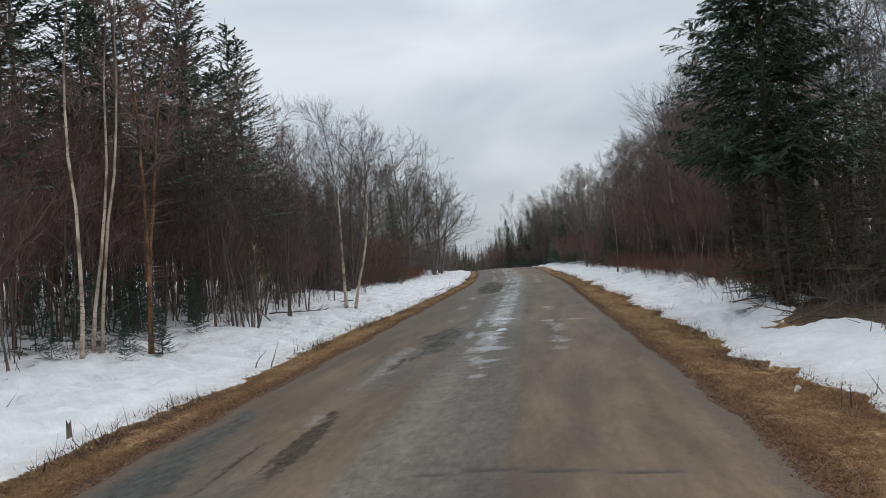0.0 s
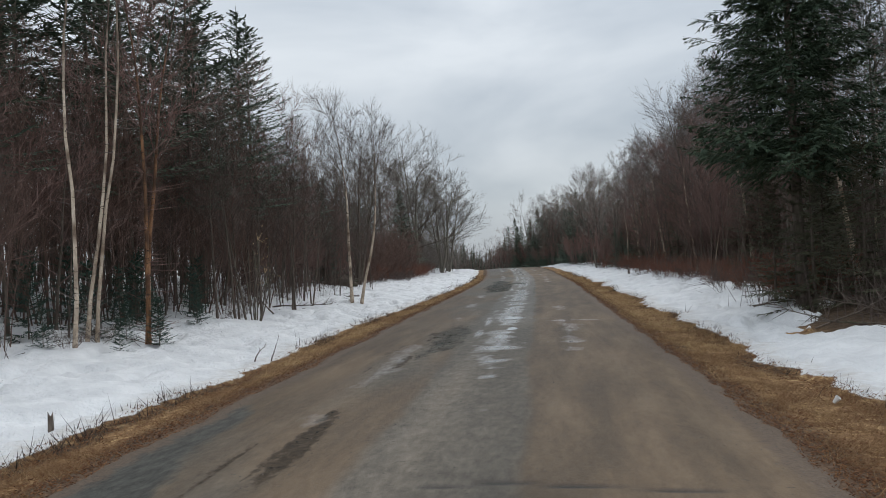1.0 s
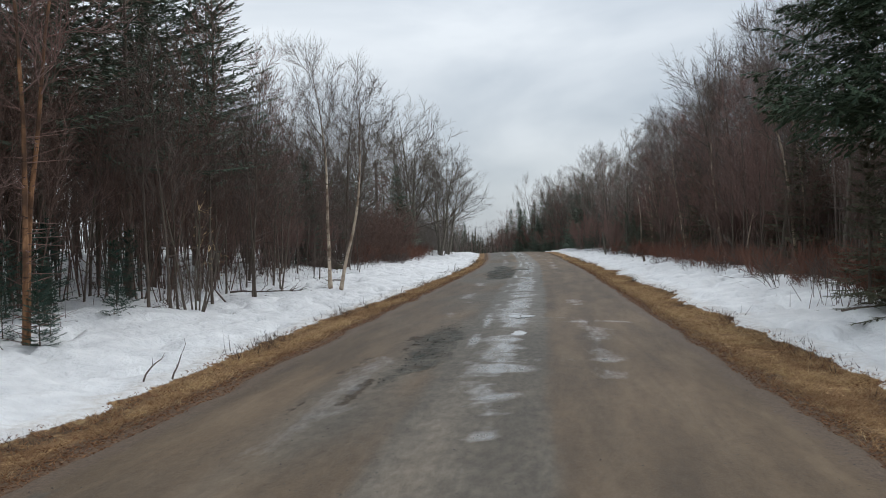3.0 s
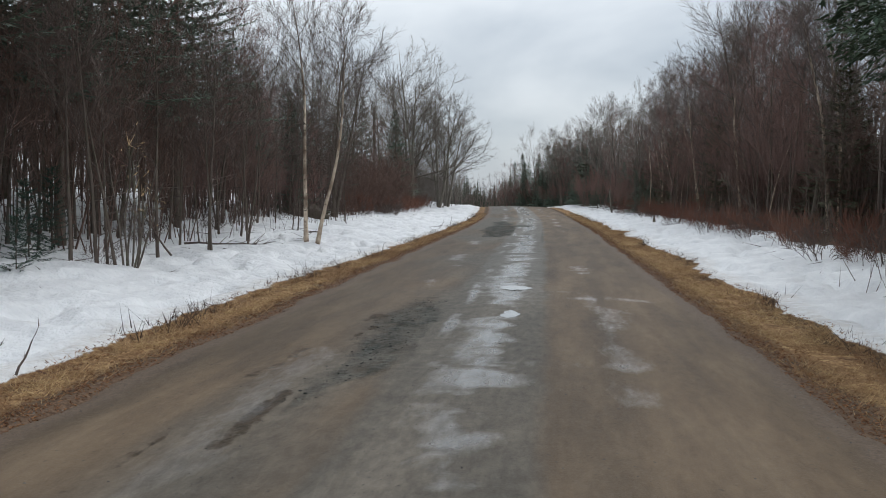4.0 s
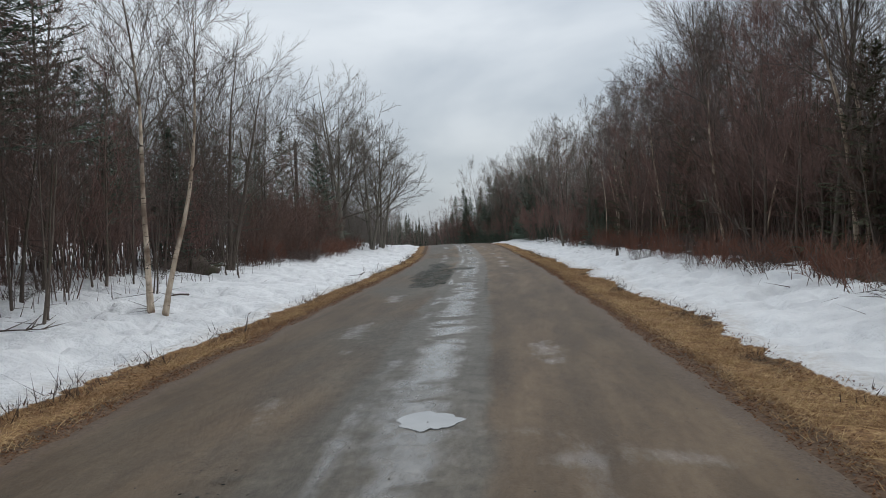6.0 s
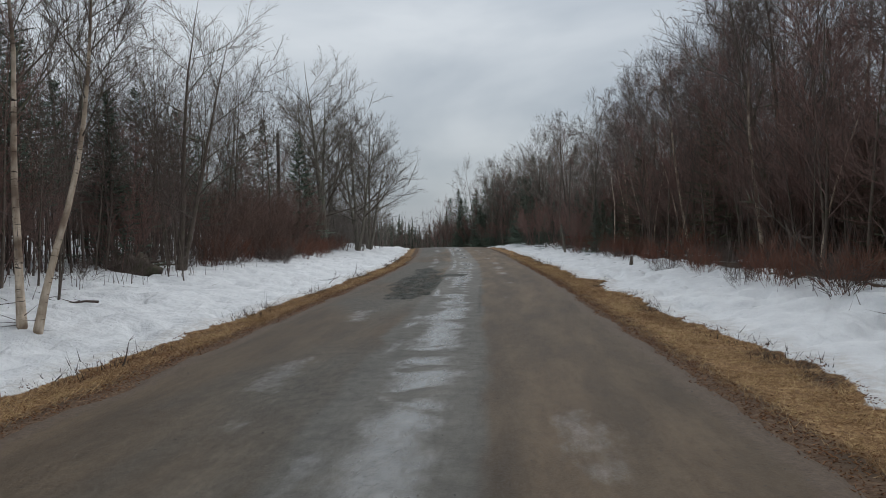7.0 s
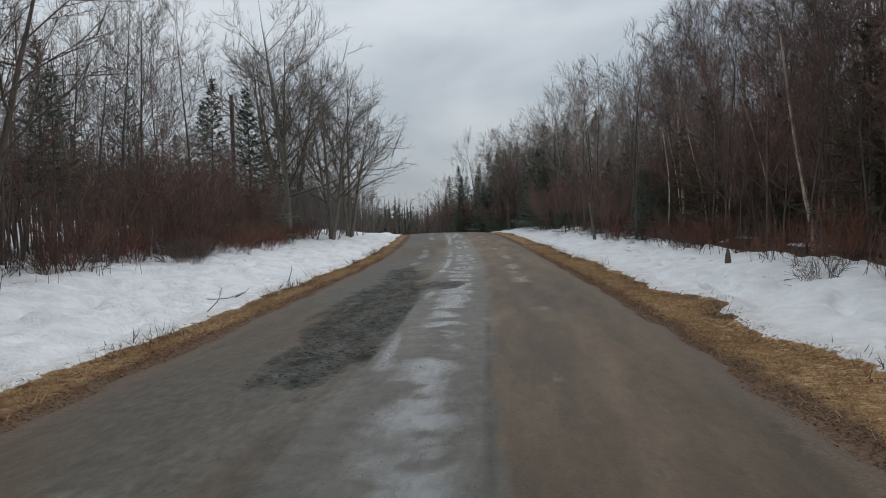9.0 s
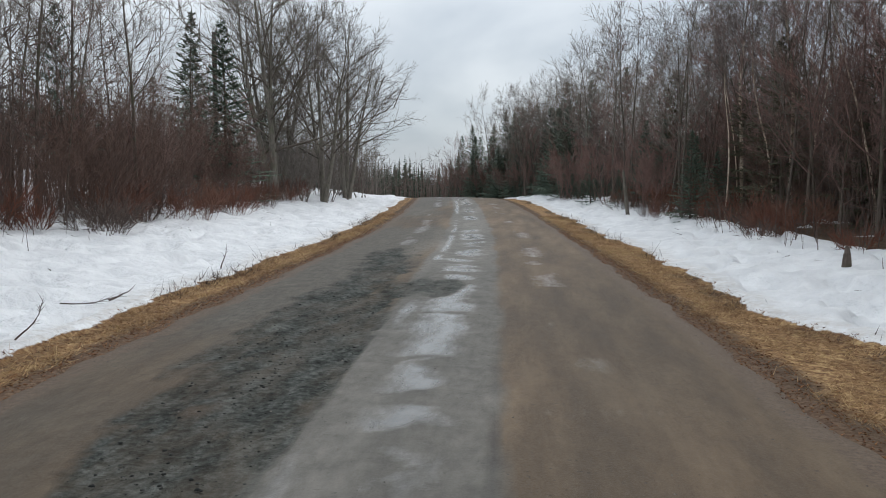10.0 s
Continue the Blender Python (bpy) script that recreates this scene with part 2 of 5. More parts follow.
floor_col = g.mix(g.math("MULTIPLY", g.attr("soil"), g.ramp(g.noise(4, 5, 0.7), (0.34, 0.0), (0.5, 0.95))), floor_col, (0.042, 0.027, 0.018))
white = g.ramp(g.noise(1.6, 4, 0.6), (0.3, (0.65, 0.655, 0.665)), (0.65, (0.82, 0.822, 0.825)))
specks = g.ramp(g.noise(34, 4, 0.75), (0.58, 0.0), (0.70, 0.8))
dirt = g.ramp(g.noise(2.4, 5, 0.7), (0.46, 0.0), (0.75, 0.7))
white = g.mix(g.math("MULTIPLY", specks, dirt), white, (0.16, 0.115, 0.08))
white = g.mix(g.math("MULTIPLY", g.attr("rim"), g.ramp(g.noise(6, 4, 0.7), (0.35, 0.0), (0.65, 0.55))), white, (0.42, 0.35, 0.28))
edge = g.math("ADD", g.attr("snow"), g.math("MULTIPLY", g.math("SUBTRACT", g.noise(11, 4, 0.65), 0.5), 0.55))
melt = g.ramp(edge, (0.42, 0.0), (0.56, 1.0))
g.color(g.mix(melt, floor_col, white)).rough(g.mix(melt, (0.92, 0.92, 0.92), (0.55, 0.55, 0.55)))
g.bump(g.math("ADD", g.math("MULTIPLY", g.noise(30, 4, 0.6), 0.45), g.math("MULTIPLY", g.noise(6.5, 4, 0.55), 2.6)), 0.7, 0.045)

us = spaced((-260, -60, 25), (-60, -24, 4), (-24, -12, 0.6), (-12, -9, 0.25), (-9, -3.0, 0.11), (-3.0, 3.0, 0.6), (3.0, 8.0, 0.11), (8.0, 11, 0.25), (11, 24, 0.6), (24, 60, 4), (60, 261, 25))
ysn = spaced((-160, -20, 14), (-20, 3, 1.2), (3, 56, 0.16), (56, 80, 0.32), (80, 130, 0.8), (130, 220, 3), (220, 700, 30))
gu, gy = np.meshgrid(us, ysn)
gx = gu + road_x(gy)
gz, gsnow, ggrass = land(gx, gy)
gd = np.abs(gu) - HALF
gdd = gd - np.where(gu < 0, snow_edge(-1, gy), snow_edge(1, gy))
rim = gsnow * step(0.6, 0.1, gd - np.where(gu < 0, snow_edge(-1, gy), snow_edge(1, gy)))
ground = sheet("ground", gx, gy, gz, g.m, snow=gsnow, grass=ggrass, grit=step(0.26, 0.04, gd + 0.3 * (fbm(gx * 1.3, gy * 1.3, 16, 3) - 0.5)), rim=rim, soil=np.exp(-((gdd + 0.14) / 0.2) ** 2) * np.where(gu < 0, 0.45 + 0.55 * step(15, 11, gy), step(0.50, 0.62, fbm(gy * 0.45, gy * 0, 55, 2))))
tagged(ground, "old granular snow with dead grass and leaf litter", "ground", kind="structure")


# ---- road ----
def blot(u, y, cu, cy, ru, ry):
    return np.exp(-(((u - cu) / ru) ** 2 + ((y - cy) / ry) ** 2))


ru = np.linspace(-1, 1, 92)
ry = spaced((-160, -10, 10), (-10, 3, 0.5), (3, 60, 0.085), (60, 120, 0.3), (120, 330, 3))
rn, ryy = np.meshgrid(ru, ry)
rag = np.where(rn < 0, 0.4 * (fbm(ryy * 0.8, ryy * 0, 20, 4) - 0.5), 0.4 * (fbm(ryy * 0.8, ryy * 0, 21, 4) - 0.5))
rag = rag + 0.22 * (fbm(ryy * 3, ryy * 0 + np.sign(rn), 22, 3) - 0.5)
rw = rn * (HALF + 0.05 + rag * np.abs(rn) ** 6)
rx = rw + road_x(ryy)
warp = 0.5 * (fbm(rx * 0.9, ryy * 0.35, 23, 3) - 0.5)
# broken, patched and grit-covered strip along the left wheel track
streaks = fbm(rx * 2.6, ryy * 0.55, 37, 4) - 0.5
crumbs = fbm(rx * 6.0, ryy * 3.2, 38, 3) - 0.5
spread = sum(blot(rw, ryy, *b) for b in ((-0.95, 15.6, 0.36, 2.2), (-1.05, 18.6, 0.36, 2.2), (-0.98, 42.0, 0.7, 3.0), (-1.2, 45.5, 0.7, 3.0), (-1.45, 48.5, 0.6, 3.6), (-1.5, 54.0, 0.6, 2.6), (-0.35, 50.5, 0.5, 1.2)))
spread = np.clip(spread, 0, 1) * (1 - 0.75 * step(-0.62, -0.48, rw + 0.25 * streaks) * step(36, 38, ryy) * step(49.5, 48.0, ryy))
broken = step(0.10, 0.78, 0.98 * spread + 1.2 * streaks * step(0.05, 0.3, spread) + 0.6 * crumbs * step(0.05, 0.3, spread))
broken = broken * (1 - 0.3 * step(24, 22, ryy))
# muddy rut
damp = sum(blot(rw + 0.6 * warp, ryy, *b) for b in ((-2.5, 6.0, 0.62, 1.9), (-2.75, 8.6, 0.25, 1.2)))
damp = 0.78 * step(0.15, 0.85, damp + 0.7 * streaks)
rut = np.exp(-((rw + 1.43 + 0.08 * np.sin(ryy * 0.7) + 0.25 * warp) / (0.105 + 0.04 * np.sin(ryy * 1.1))) ** 2) * step(0.38, 0.56, fbm(rx * 2.2, ryy * 0.6, 24, 3) - 0.03 + 0.14 * step(9.0, 7.5, ryy) + 0.12 * np.exp(-((ryy - 13.2) / 0.9) ** 2) + 0.13 * np.exp(-((ryy - 16.8) / 1.5) ** 2)) * step(20.5, 18.0, ryy)
rut = rut * (0.25 + 0.75 * step(0.38, 0.58, fbm(rx * 6.5, ryy * 1.1, 63, 3)))
rut = rut + 0.55 * np.exp(-((rw + 1.8 + 0.4 * warp) / 0.12) ** 2) * step(0.5, 0.66, fbm(rx * 4.0, ryy * 0.8, 64, 3)) * step(19, 15, ryy)
# wet film along the crown, with cross ripples
wx, wy = rx + 0.7 * (fbm(rx * 1.9, ryy * 1.9, 70, 3) - 0.5), ryy + 1.0 * (fbm(rx * 1.4, ryy * 1.4, 71, 3) - 0.5)
ripple = 0.55 * fbm(wx * 1.4, wy * 1.9, 25, 5) + 0.45 * fbm(wx * 0.6, wy * 0.4, 35, 2)
wet = np.exp(-((rw - 0.14 + 0.6 * warp + 0.5 * (wx - rx)) / 0.36) ** 2) * step(0.44, 0.60, ripple + 0.05 * step(26, 31, ryy) - 0.12 * step(14.5, 12.5, ryy))
wet = wet + 0.85 * np.exp(-((rw + 0.42 + 0.4 * warp) / 0.10) ** 2) * step(0.4, 0.62, fbm(rx * 0.5, ryy * 0.4, 26, 3))
wet = wet + 0.6 * np.exp(-((rw + 1.5 + 0.8 * warp) / 0.35) ** 2) * step(0.52, 0.68, fbm(rx * 0.9, ryy * 0.45, 27, 3))
wet = wet + 0.6 * np.exp(-((rw - 1.6 + 0.8 * warp) / 0.35) ** 2) * step(0.52, 0.66, fbm(rx * 0.9, ryy * 0.5, 28, 3))
for cy, slope, a, b in ((21.6, -0.75, -0.1, 2.7), (20.8, 0.05, 0.9, 2.4), (15.6, 0.0, 0.3, 1.8), (43.6, 0.1, 0.9, 1.9)):
    bend = cy + slope * np.clip(rw - 1.2, 0, 3) + 0.25 * warp
    wet = wet + 0.36 * np.exp(-((ryy - bend) / 0.24) ** 2) * step(a - 0.3, a + 0.3, rw) * step(b + 0.3, b - 0.3, rw)
wet = np.clip(wet * (1 - 0.8 * broken), 0, 1)
tone = fbm(rx * 0.9, ryy * 0.10, 41, 3) * 0.6 + fbm(rx * 2.2, ryy * 0.3, 42, 3) * 0.4 - 0.22 * np.exp(-((ryy - 32) / 6.5) ** 2) - 0.24 * step(-0.6, -1.4, rw) * step(35, 39, ryy) - 0.22 * blot(rw, ryy, -2.4, 18.0, 0.8, 3.5)
band = step(0.15, 0.0, np.abs(rw - 0.08 + 0.22 * warp + 0.2 * (fbm(rx * 2.5, ryy * 0.9, 61, 3) - 0.5)) - 0.62)
brown = step(0.34, 0.62, fbm(rx * 0.5, ryy * 0.12, 29, 4) + 0.24 * step(0.5, 0.95, rw + 0.3 * (fbm(rx * 2.5, ryy * 0.9, 61, 3) - 0.5)) + 0.03 * step(-0.6, -1.6, rw) * step(38, 33, ryy) - 0.12 * step(-0.4, -1.2, rw) * step(34, 39, ryy) + 0.2 * np.exp(-((ryy - 32) / 7) ** 2)) * (1 - 0.85 * band * step(0.25, 0.5, fbm(rx * 0.6, ryy * 0.2, 36, 3) + 0.25 * step(24, 30, ryy)))
crack = np.exp(-((ryy - 5.80 - 0.07 * np.sin(rw * 2.4) - 0.1 * (fbm(rw * 3, rw * 0, 30, 3) - 0.5)) / 0.035) ** 2) * step(-0.4, 0.3, rw) * step(2.6, 1.7, rw)
crack = crack + 0.6 * np.exp(-((rw - 0.72 - 0.1 * (fbm(ryy * 1.5, ryy * 0, 31, 3) - 0.5)) / 0.03) ** 2) * step(34, 37, ryy) * step(47, 43, ryy)
rz = -0.035 + 0.05 * (1 - (rw / HALF) ** 2) + 0.012 * (fbm(rx * 0.8, ryy * 0.5, 32, 3) - 0.5)
rz = rz - broken * (0.010 + 0.045 * (fbm(rx * 4.5, ryy * 4.5, 33, 3) - 0.3)) - 0.02 * rut - 0.012 * crack
rz = rz - 0.035 * step(0.94, 1.0, np.abs(rn)) + lie(ryy)
POOLS = ((0.27, 22.0, 0.32, 0.46), (0.31, 18.9, 0.19, 0.40))
for pu, py, pa, pb in POOLS:
    rz = rz - 0.022 * np.exp(-(((rw - pu) / pa) ** 2 + ((ryy - py) / pb) ** 2) ** 2)

r = Mat("worn_wet_asphalt", 0.7, 0.45)
agg = r.noise(55, 5, 0.7)
mid = r.noise(3.2, 6, 0.62, distort=0.4)
long_streak = r.noise(2.2, 5, 0.6, stretch=(1.0, 0.16, 1.0))
coarse = r.noise(13, 5, 0.7, stretch=(1.0, 0.32, 1.0))
asphalt = r.ramp(r.math("ADD", r.math("MULTIPLY", mid, 0.35), r.math("MULTIPLY", r.math("ADD", r.math("MULTIPLY", agg, 0.4), r.math("MULTIPLY", coarse, 0.6)), 0.65)), (0.36, (0.058, 0.051, 0.041)), (0.5, (0.106, 0.093, 0.077)), (0.66, (0.165, 0.146, 0.122)))
silt = r.ramp(long_streak, (0.32, (0.074, 0.048, 0.027)), (0.68, (0.152, 0.101, 0.058)))
col = r.mix(r.math("MULTIPLY", r.attr("brown"), 0.9), asphalt, silt)
col = r.mix(r.ramp(long_streak, (0.50, 0.0), (0.78, 0.3)), col, (0.175, 0.145, 0.112))
col = r.mix(r.math("MULTIPLY", r.attr("band"), 0.6), col, r.ramp(mid, (0.35, (0.125, 0.122, 0.115)), (0.65, (0.195, 0.19, 0.18))))
col = r.mix(1.0, col, r.ramp(coarse, (0.36, (0.9, 0.895, 0.89)), (0.5, (1.0, 1.0, 1.0)), (0.64, (1.1, 1.1, 1.1))), "MULTIPLY")
col = r.mix(r.math("MULTIPLY", r.ramp(r.noise(17, 3, 0.6), (0.66, 0.0), (0.70, 0.75)), r.ramp(r.noise(1.1, 4, 0.6), (0.40, 0.15), (0.62, 1.0))), col, (0.028, 0.024, 0.02))
col = r.mix(1.0, col, r.ramp(r.attr("tone"), (0.3, (0.75, 0.735, 0.69)), (0.7, (1.32, 1.29, 1.23))), "MULTIPLY")
lay = r.noise(1.6, 5, 0.6, stretch=(1.6, 0.5, 1))
frag = r.math("ADD", r.attr("broken"), r.math("MULTIPLY", r.math("SUBTRACT", r.noise(5, 7, 0.7, stretch=(1.4, 0.6, 1)), 0.5), 1.1))
frag = r.math("MULTIPLY", r.ramp(frag, (0.30, 0.0), (0.85, 0.96)), r.ramp(lay, (0.40, 1.0), (0.66, 0.45)))
crumble = r.math("ADD", r.math("MULTIPLY", r.noise(3.2, 6, 0.7, stretch=(1.0, 0.45, 1)), 0.5), r.math("MULTIPLY", r.noise(15, 5, 0.75), 0.5))
chips = r.ramp(crumble, (0.39, (0.011, 0.012, 0.011)), (0.46, (0.034, 0.038, 0.034)), (0.53, (0.075, 0.081, 0.074)), (0.61, (0.15, 0.155, 0.142)))
col = r.mix(frag, col, chips)
mudm = r.ramp(r.math("ADD", r.attr("rut"), r.math("MULTIPLY", r.math("SUBTRACT", r.noise(7, 6, 0.7, stretch=(1.2, 0.6, 1)), 0.5), 1.5)), (0.30, 0.0), (0.52, 0.95))
dampness = r.ramp(r.math("ADD", r.attr("damp"), r.math("MULTIPLY", r.math("SUBTRACT", r.noise(4, 6, 0.7, stretch=(1.4, 0.6, 1)), 0.5), 1.0)), (0.30, 0.0), (0.62, 0.92))
col = r.mix(dampness, col, r.ramp(coarse, (0.40, (0.024, 0.024, 0.020)), (0.6, (0.072, 0.071, 0.060))))
col = r.mix(mudm, col, r.ramp(r.noise(9, 5, 0.7), (0.35, (0.026, 0.019, 0.012)), (0.65, (0.078, 0.057, 0.039))))
worn = r.ramp(r.math("ADD", r.attr("shoulder"), r.math("MULTIPLY", r.math("SUBTRACT", r.noise(6, 6, 0.7), 0.5), 1.1)), (0.4, 0.0), (0.7, 0.9))
col = r.mix(worn, col, r.ramp(r.noise(26, 5, 0.7), (0.35, (0.07, 0.045, 0.03)), (0.7, (0.165, 0.115, 0.078))))
col = r.mix(r.attr("crack"), col, (0.02, 0.018, 0.016))
film = r.math("ADD", r.attr("wet"), r.math("MULTIPLY", r.math("SUBTRACT", r.noise(6.0, 6, 0.68, stretch=(1.4, 0.45, 1)), 0.5), 1.0))
film = r.ramp(film, (0.34, 0.0), (1.0, 1.0))
# part of the wet film's sky sheen is painted in as pale grey
col = r.mix(r.math("MULTIPLY", film, 0.2), col, (0.2, 0.2, 0.2))
r.color(col)
r.rough(r.mix(film, r.mix(frag, r.ramp(agg, (0.3, 0.6), (0.7, 0.85)), (0.92, 0.92, 0.92)), (0.10, 0.10, 0.10)))
r.put(r.b.inputs["Specular IOR Level"], r.mix(film, r.mix(r.math("MAXIMUM", frag, mudm), (0.42, 0.42, 0.42), (0.12, 0.12, 0.12)), (0.6, 0.6, 0.6)))
r.bump(r.math("ADD", r.math("MULTIPLY", r.math("ADD", r.math("MULTIPLY", agg, 0.4), r.math("MULTIPLY", coarse, 0.8)), r.math("SUBTRACT", 1.0, r.math("MULTIPLY", film, 0.85))), r.math("MULTIPLY", crumble, r.math("MULTIPLY", frag, 5.0))), 0.7, 0.022)
road = sheet("road", rx, ryy, rz, r.m, broken=broken, rut=rut, wet=wet, brown=brown, crack=np.clip(crack, 0, 1), tone=tone, damp=damp, band=band * step(18, 26, ryy), shoulder=step(0.80, 0.98, np.abs(rn)))
tagged(road, "worn grey asphalt road with wet streaks and potholes", "road", kind="structure")


# ---- thin stems and branches ----
class Wood:
    """Collects tubes and pointed twigs into one mesh."""

    def __init__(self):
        self.v, self.f = [], []

    def tube(self, pts, radii, sides=5, close=True):
        start = len(self.v)
        up = Vector((0, 0, 1))
        for i, p in enumerate(pts):
            way = (pts[min(i + 1, len(pts) - 1)] - pts[max(i - 1, 0)]).normalized()
            a = way.cross(up if abs(way.z) < 0.9 else Vector((1, 0, 0))).normalized()
            b = way.cross(a)
            for k in range(sides):
                w = 2 * math.pi * k / sides
                self.v.append(p + (a * math.cos(w) + b * math.sin(w)) * radii[i])
        for i in range(len(pts) - 1):
            for k in range(sides):
                q = start + i * sides
                self.f.append((q + k, q + (k + 1) % sides, q + sides + (k + 1) % sides, q + sides + k))
        if close:
            self.f.append(tuple(start + (len(pts) - 1) * sides + k for k in range(sides)))

    def spike(self, p, q, r):
        way = q - p
        a = way.cross(Vector((0.3, 0.2, 1.0)))
        if a.length < 1e-6:
            a = Vector((1, 0, 0))
        a.normalize()
        b = way.cross(a).normalized()
        s = len(self.v)
        self.v += [p + a * r, p + (a * -0.5 + b * 0.866) * r, p + (a * -0.5 - b * 0.866) * r, q]
        self.f += [(s, s + 1, s + 3), (s + 1, s + 2, s + 3), (s + 2, s, s + 3)]

    def blade(self, p, q, r, side):
        """A hair-fine twig."""
        a = (q - p).cross(side)
        a = a.normalized() * r if a.length > 1e-6 else Vector((r, 0, 0))
        s = len(self.v)
        self.v += [p + a, p - a, q]
        self.f.append((s, s + 1, s + 2))

    def spray(self, p, q, w, flat):
        """A needle-clad shoot, folded down along its rib."""
        way = q - p
        a = way.cross(flat)
        if a.length < 1e-6:
            a = Vector((1, 0, 0))
        a = a.normalized() * w
        b = flat.normalized() * w * 0.45
        m = p + way * 0.42 - b
        s = len(self.v)
        self.v += [p, m + a, q, m - a]
        self.f += [(s, s + 1, s + 2), (s, s + 2, s + 3)]

    def join(self, other):
        n = len(self.v)
        self.v += other.v
        self.f += [tuple(i + n for i in f) for f in other.f]

    def made(self, name, material):
        return mesh(name, self.v, self.f, material)


def turned(rng, way, angle):
    """way, tipped by angle (radians) to a random side."""
    side = way.cross(Vector((rng.uniform(-1, 1), rng.uniform(-1, 1), rng.uniform(-1, 1))))
    if side.length < 1e-6:
        side = Vector((1, 0, 0))
    return (way * math.cos(angle) + side.normalized() * math.sin(angle)).normalized()


def line(rng, p, way, length, n, wob, rise=0.0):
    pts, p, way = [p.copy()], p.copy(), way.copy()
    for i in range(n):
        way = (way + Vector((rng.uniform(-wob, wob), rng.uniform(-wob, wob), rng.uniform(-wob, wob) + rise))).normalized()
        p = p + way * (length / n)
        pts.append(p.copy())
    return pts


def at(pts, s):
    f = s * (len(pts) - 1)
    i = min(int(f), len(pts) - 2)
    return pts[i].lerp(pts[i + 1], f - i), (pts[i + 1] - pts[i]).normalized()


def part(name, me, parent, label=""):
    ob = new(name, me)
    ob.parent = parent
    if label:
        ob["label"] = label
    return ob


def bare_tree(rng, height, r0, crown, limbs, reach, subs, twigs, fork=0, lean=0.06, upward=0.12, twig_r=0.0055, stubs=0, wide=0.22, flat=(0.38, 1.02), wob=0.11, bend=0.05, fine=2, top=0.97):
    """Leafless broadleaf: trunk(s), limbs that fan upwards, fine forked twigs."""
    trunk, boughs, spur = Wood(), [], Wood()
    axes = []
    loose = lambda: Vector((rng.uniform(-1, 1), rng.uniform(-1, 1), rng.uniform(-1, 1)))
    for k in range(fork + 1):
        way = Vector((rng.uniform(-lean, lean), rng.uniform(-lean, lean), 1)).normalized()
        if k:
            a = 2.2 * k + rng.uniform(0, 1)
            way = Vector((math.cos(a) * wide, math.sin(a) * wide, 1)).normalized()
        h = height * (1 if not k else rng.uniform(0.78, 0.97))
        pts = line(rng, Vector((0.0 if not k else 0.12 * math.cos(2.2 * k), 0 if not k else 0.12 * math.sin(2.2 * k), -0.15)), way, h, 11, bend, 0.03 + 0.5 * (bend - 0.05))
        rad = [r0 * (1.25 if i == 0 else 1) * max(0.05, 1 - i / 11.3) for i in range(12)]
        trunk.tube(pts, rad, 7)
        axes.append((pts, h, r0))
    for pts, h, r in axes:
        for i in range(limbs):
            s = crown + (top - crown) * (i + rng.random()) / limbs
            p, way = at(pts, s)
            az = i * 2.4 + rng.uniform(-0.6, 0.6)
            el = rng.uniform(*flat)
            limb, twig = Wood(), Wood()
            boughs.append((limb, twig))
            out = Vector((math.cos(az) * math.cos(el), math.sin(az) * math.cos(el), math.sin(el)))
            length = h * reach * (1.15 - s) ** 0.7 * rng.uniform(0.7, 1.25)
            lp = line(rng, p, out, length, 6, wob, upward * 0.8)
            lr = max(0.009, r * (1 - s) ** 0.8 * 0.44)
            limb.tube(lp, [lr * (1 - j / 6.5) for j in range(7)], 4, False)
            for j in range(subs):
                t = 0.18 + 0.82 * (j + rng.random()) / subs
                q, w2 = at(lp, min(t, 1.0))
                sw = turned(rng, w2, rng.uniform(0.4, 0.9))
                sl = length * rng.uniform(0.24, 0.5) * (1.25 - 0.75 * t) + 0.28
                sp = line(rng, q, sw, sl, 3, 0.10, upward)
                limb.tube(sp, [lr * 0.36 + 0.003, lr * 0.26 + 0.003, lr * 0.15 + 0.003, 0.003], 3, False)
                for k in range(twigs):
                    v = 0.1 + 0.9 * (k + rng.random()) / twigs
                    q2, w3 = at(sp, min(v, 1.0))
                    tw = (turned(rng, w3, rng.uniform(0.35, 0.95)) + Vector((0, 0, 0.14))).normalized()
                    tip = q2 + tw * rng.uniform(0.35, 0.85) * (1.15 - 0.45 * v)
                    twig.blade(q2, tip, twig_r, loose())
                    for m in range(fine):
                        f = q2.lerp(tip, rng.uniform(0.2, 0.75))
                        twig.blade(f, f + (turned(rng, tw, rng.uniform(0.35, 0.7)) + Vector((0, 0, 0.12))) * rng.uniform(0.15, 0.42), twig_r * 0.75, loose())
        for i in range(stubs):
            p, way = at(pts, rng.uniform(0.03, crown) if bend <= 0.05 else crown * rng.random() ** 1.8 + 0.02)
            az = rng.uniform(0, 6.28)
            spur.spike(p, p + Vector((math.cos(az), math.sin(az), rng.uniform(-0.1, 0.5))) * rng.uniform(0.3, 1.1), 0.010)
    return trunk, boughs, spur


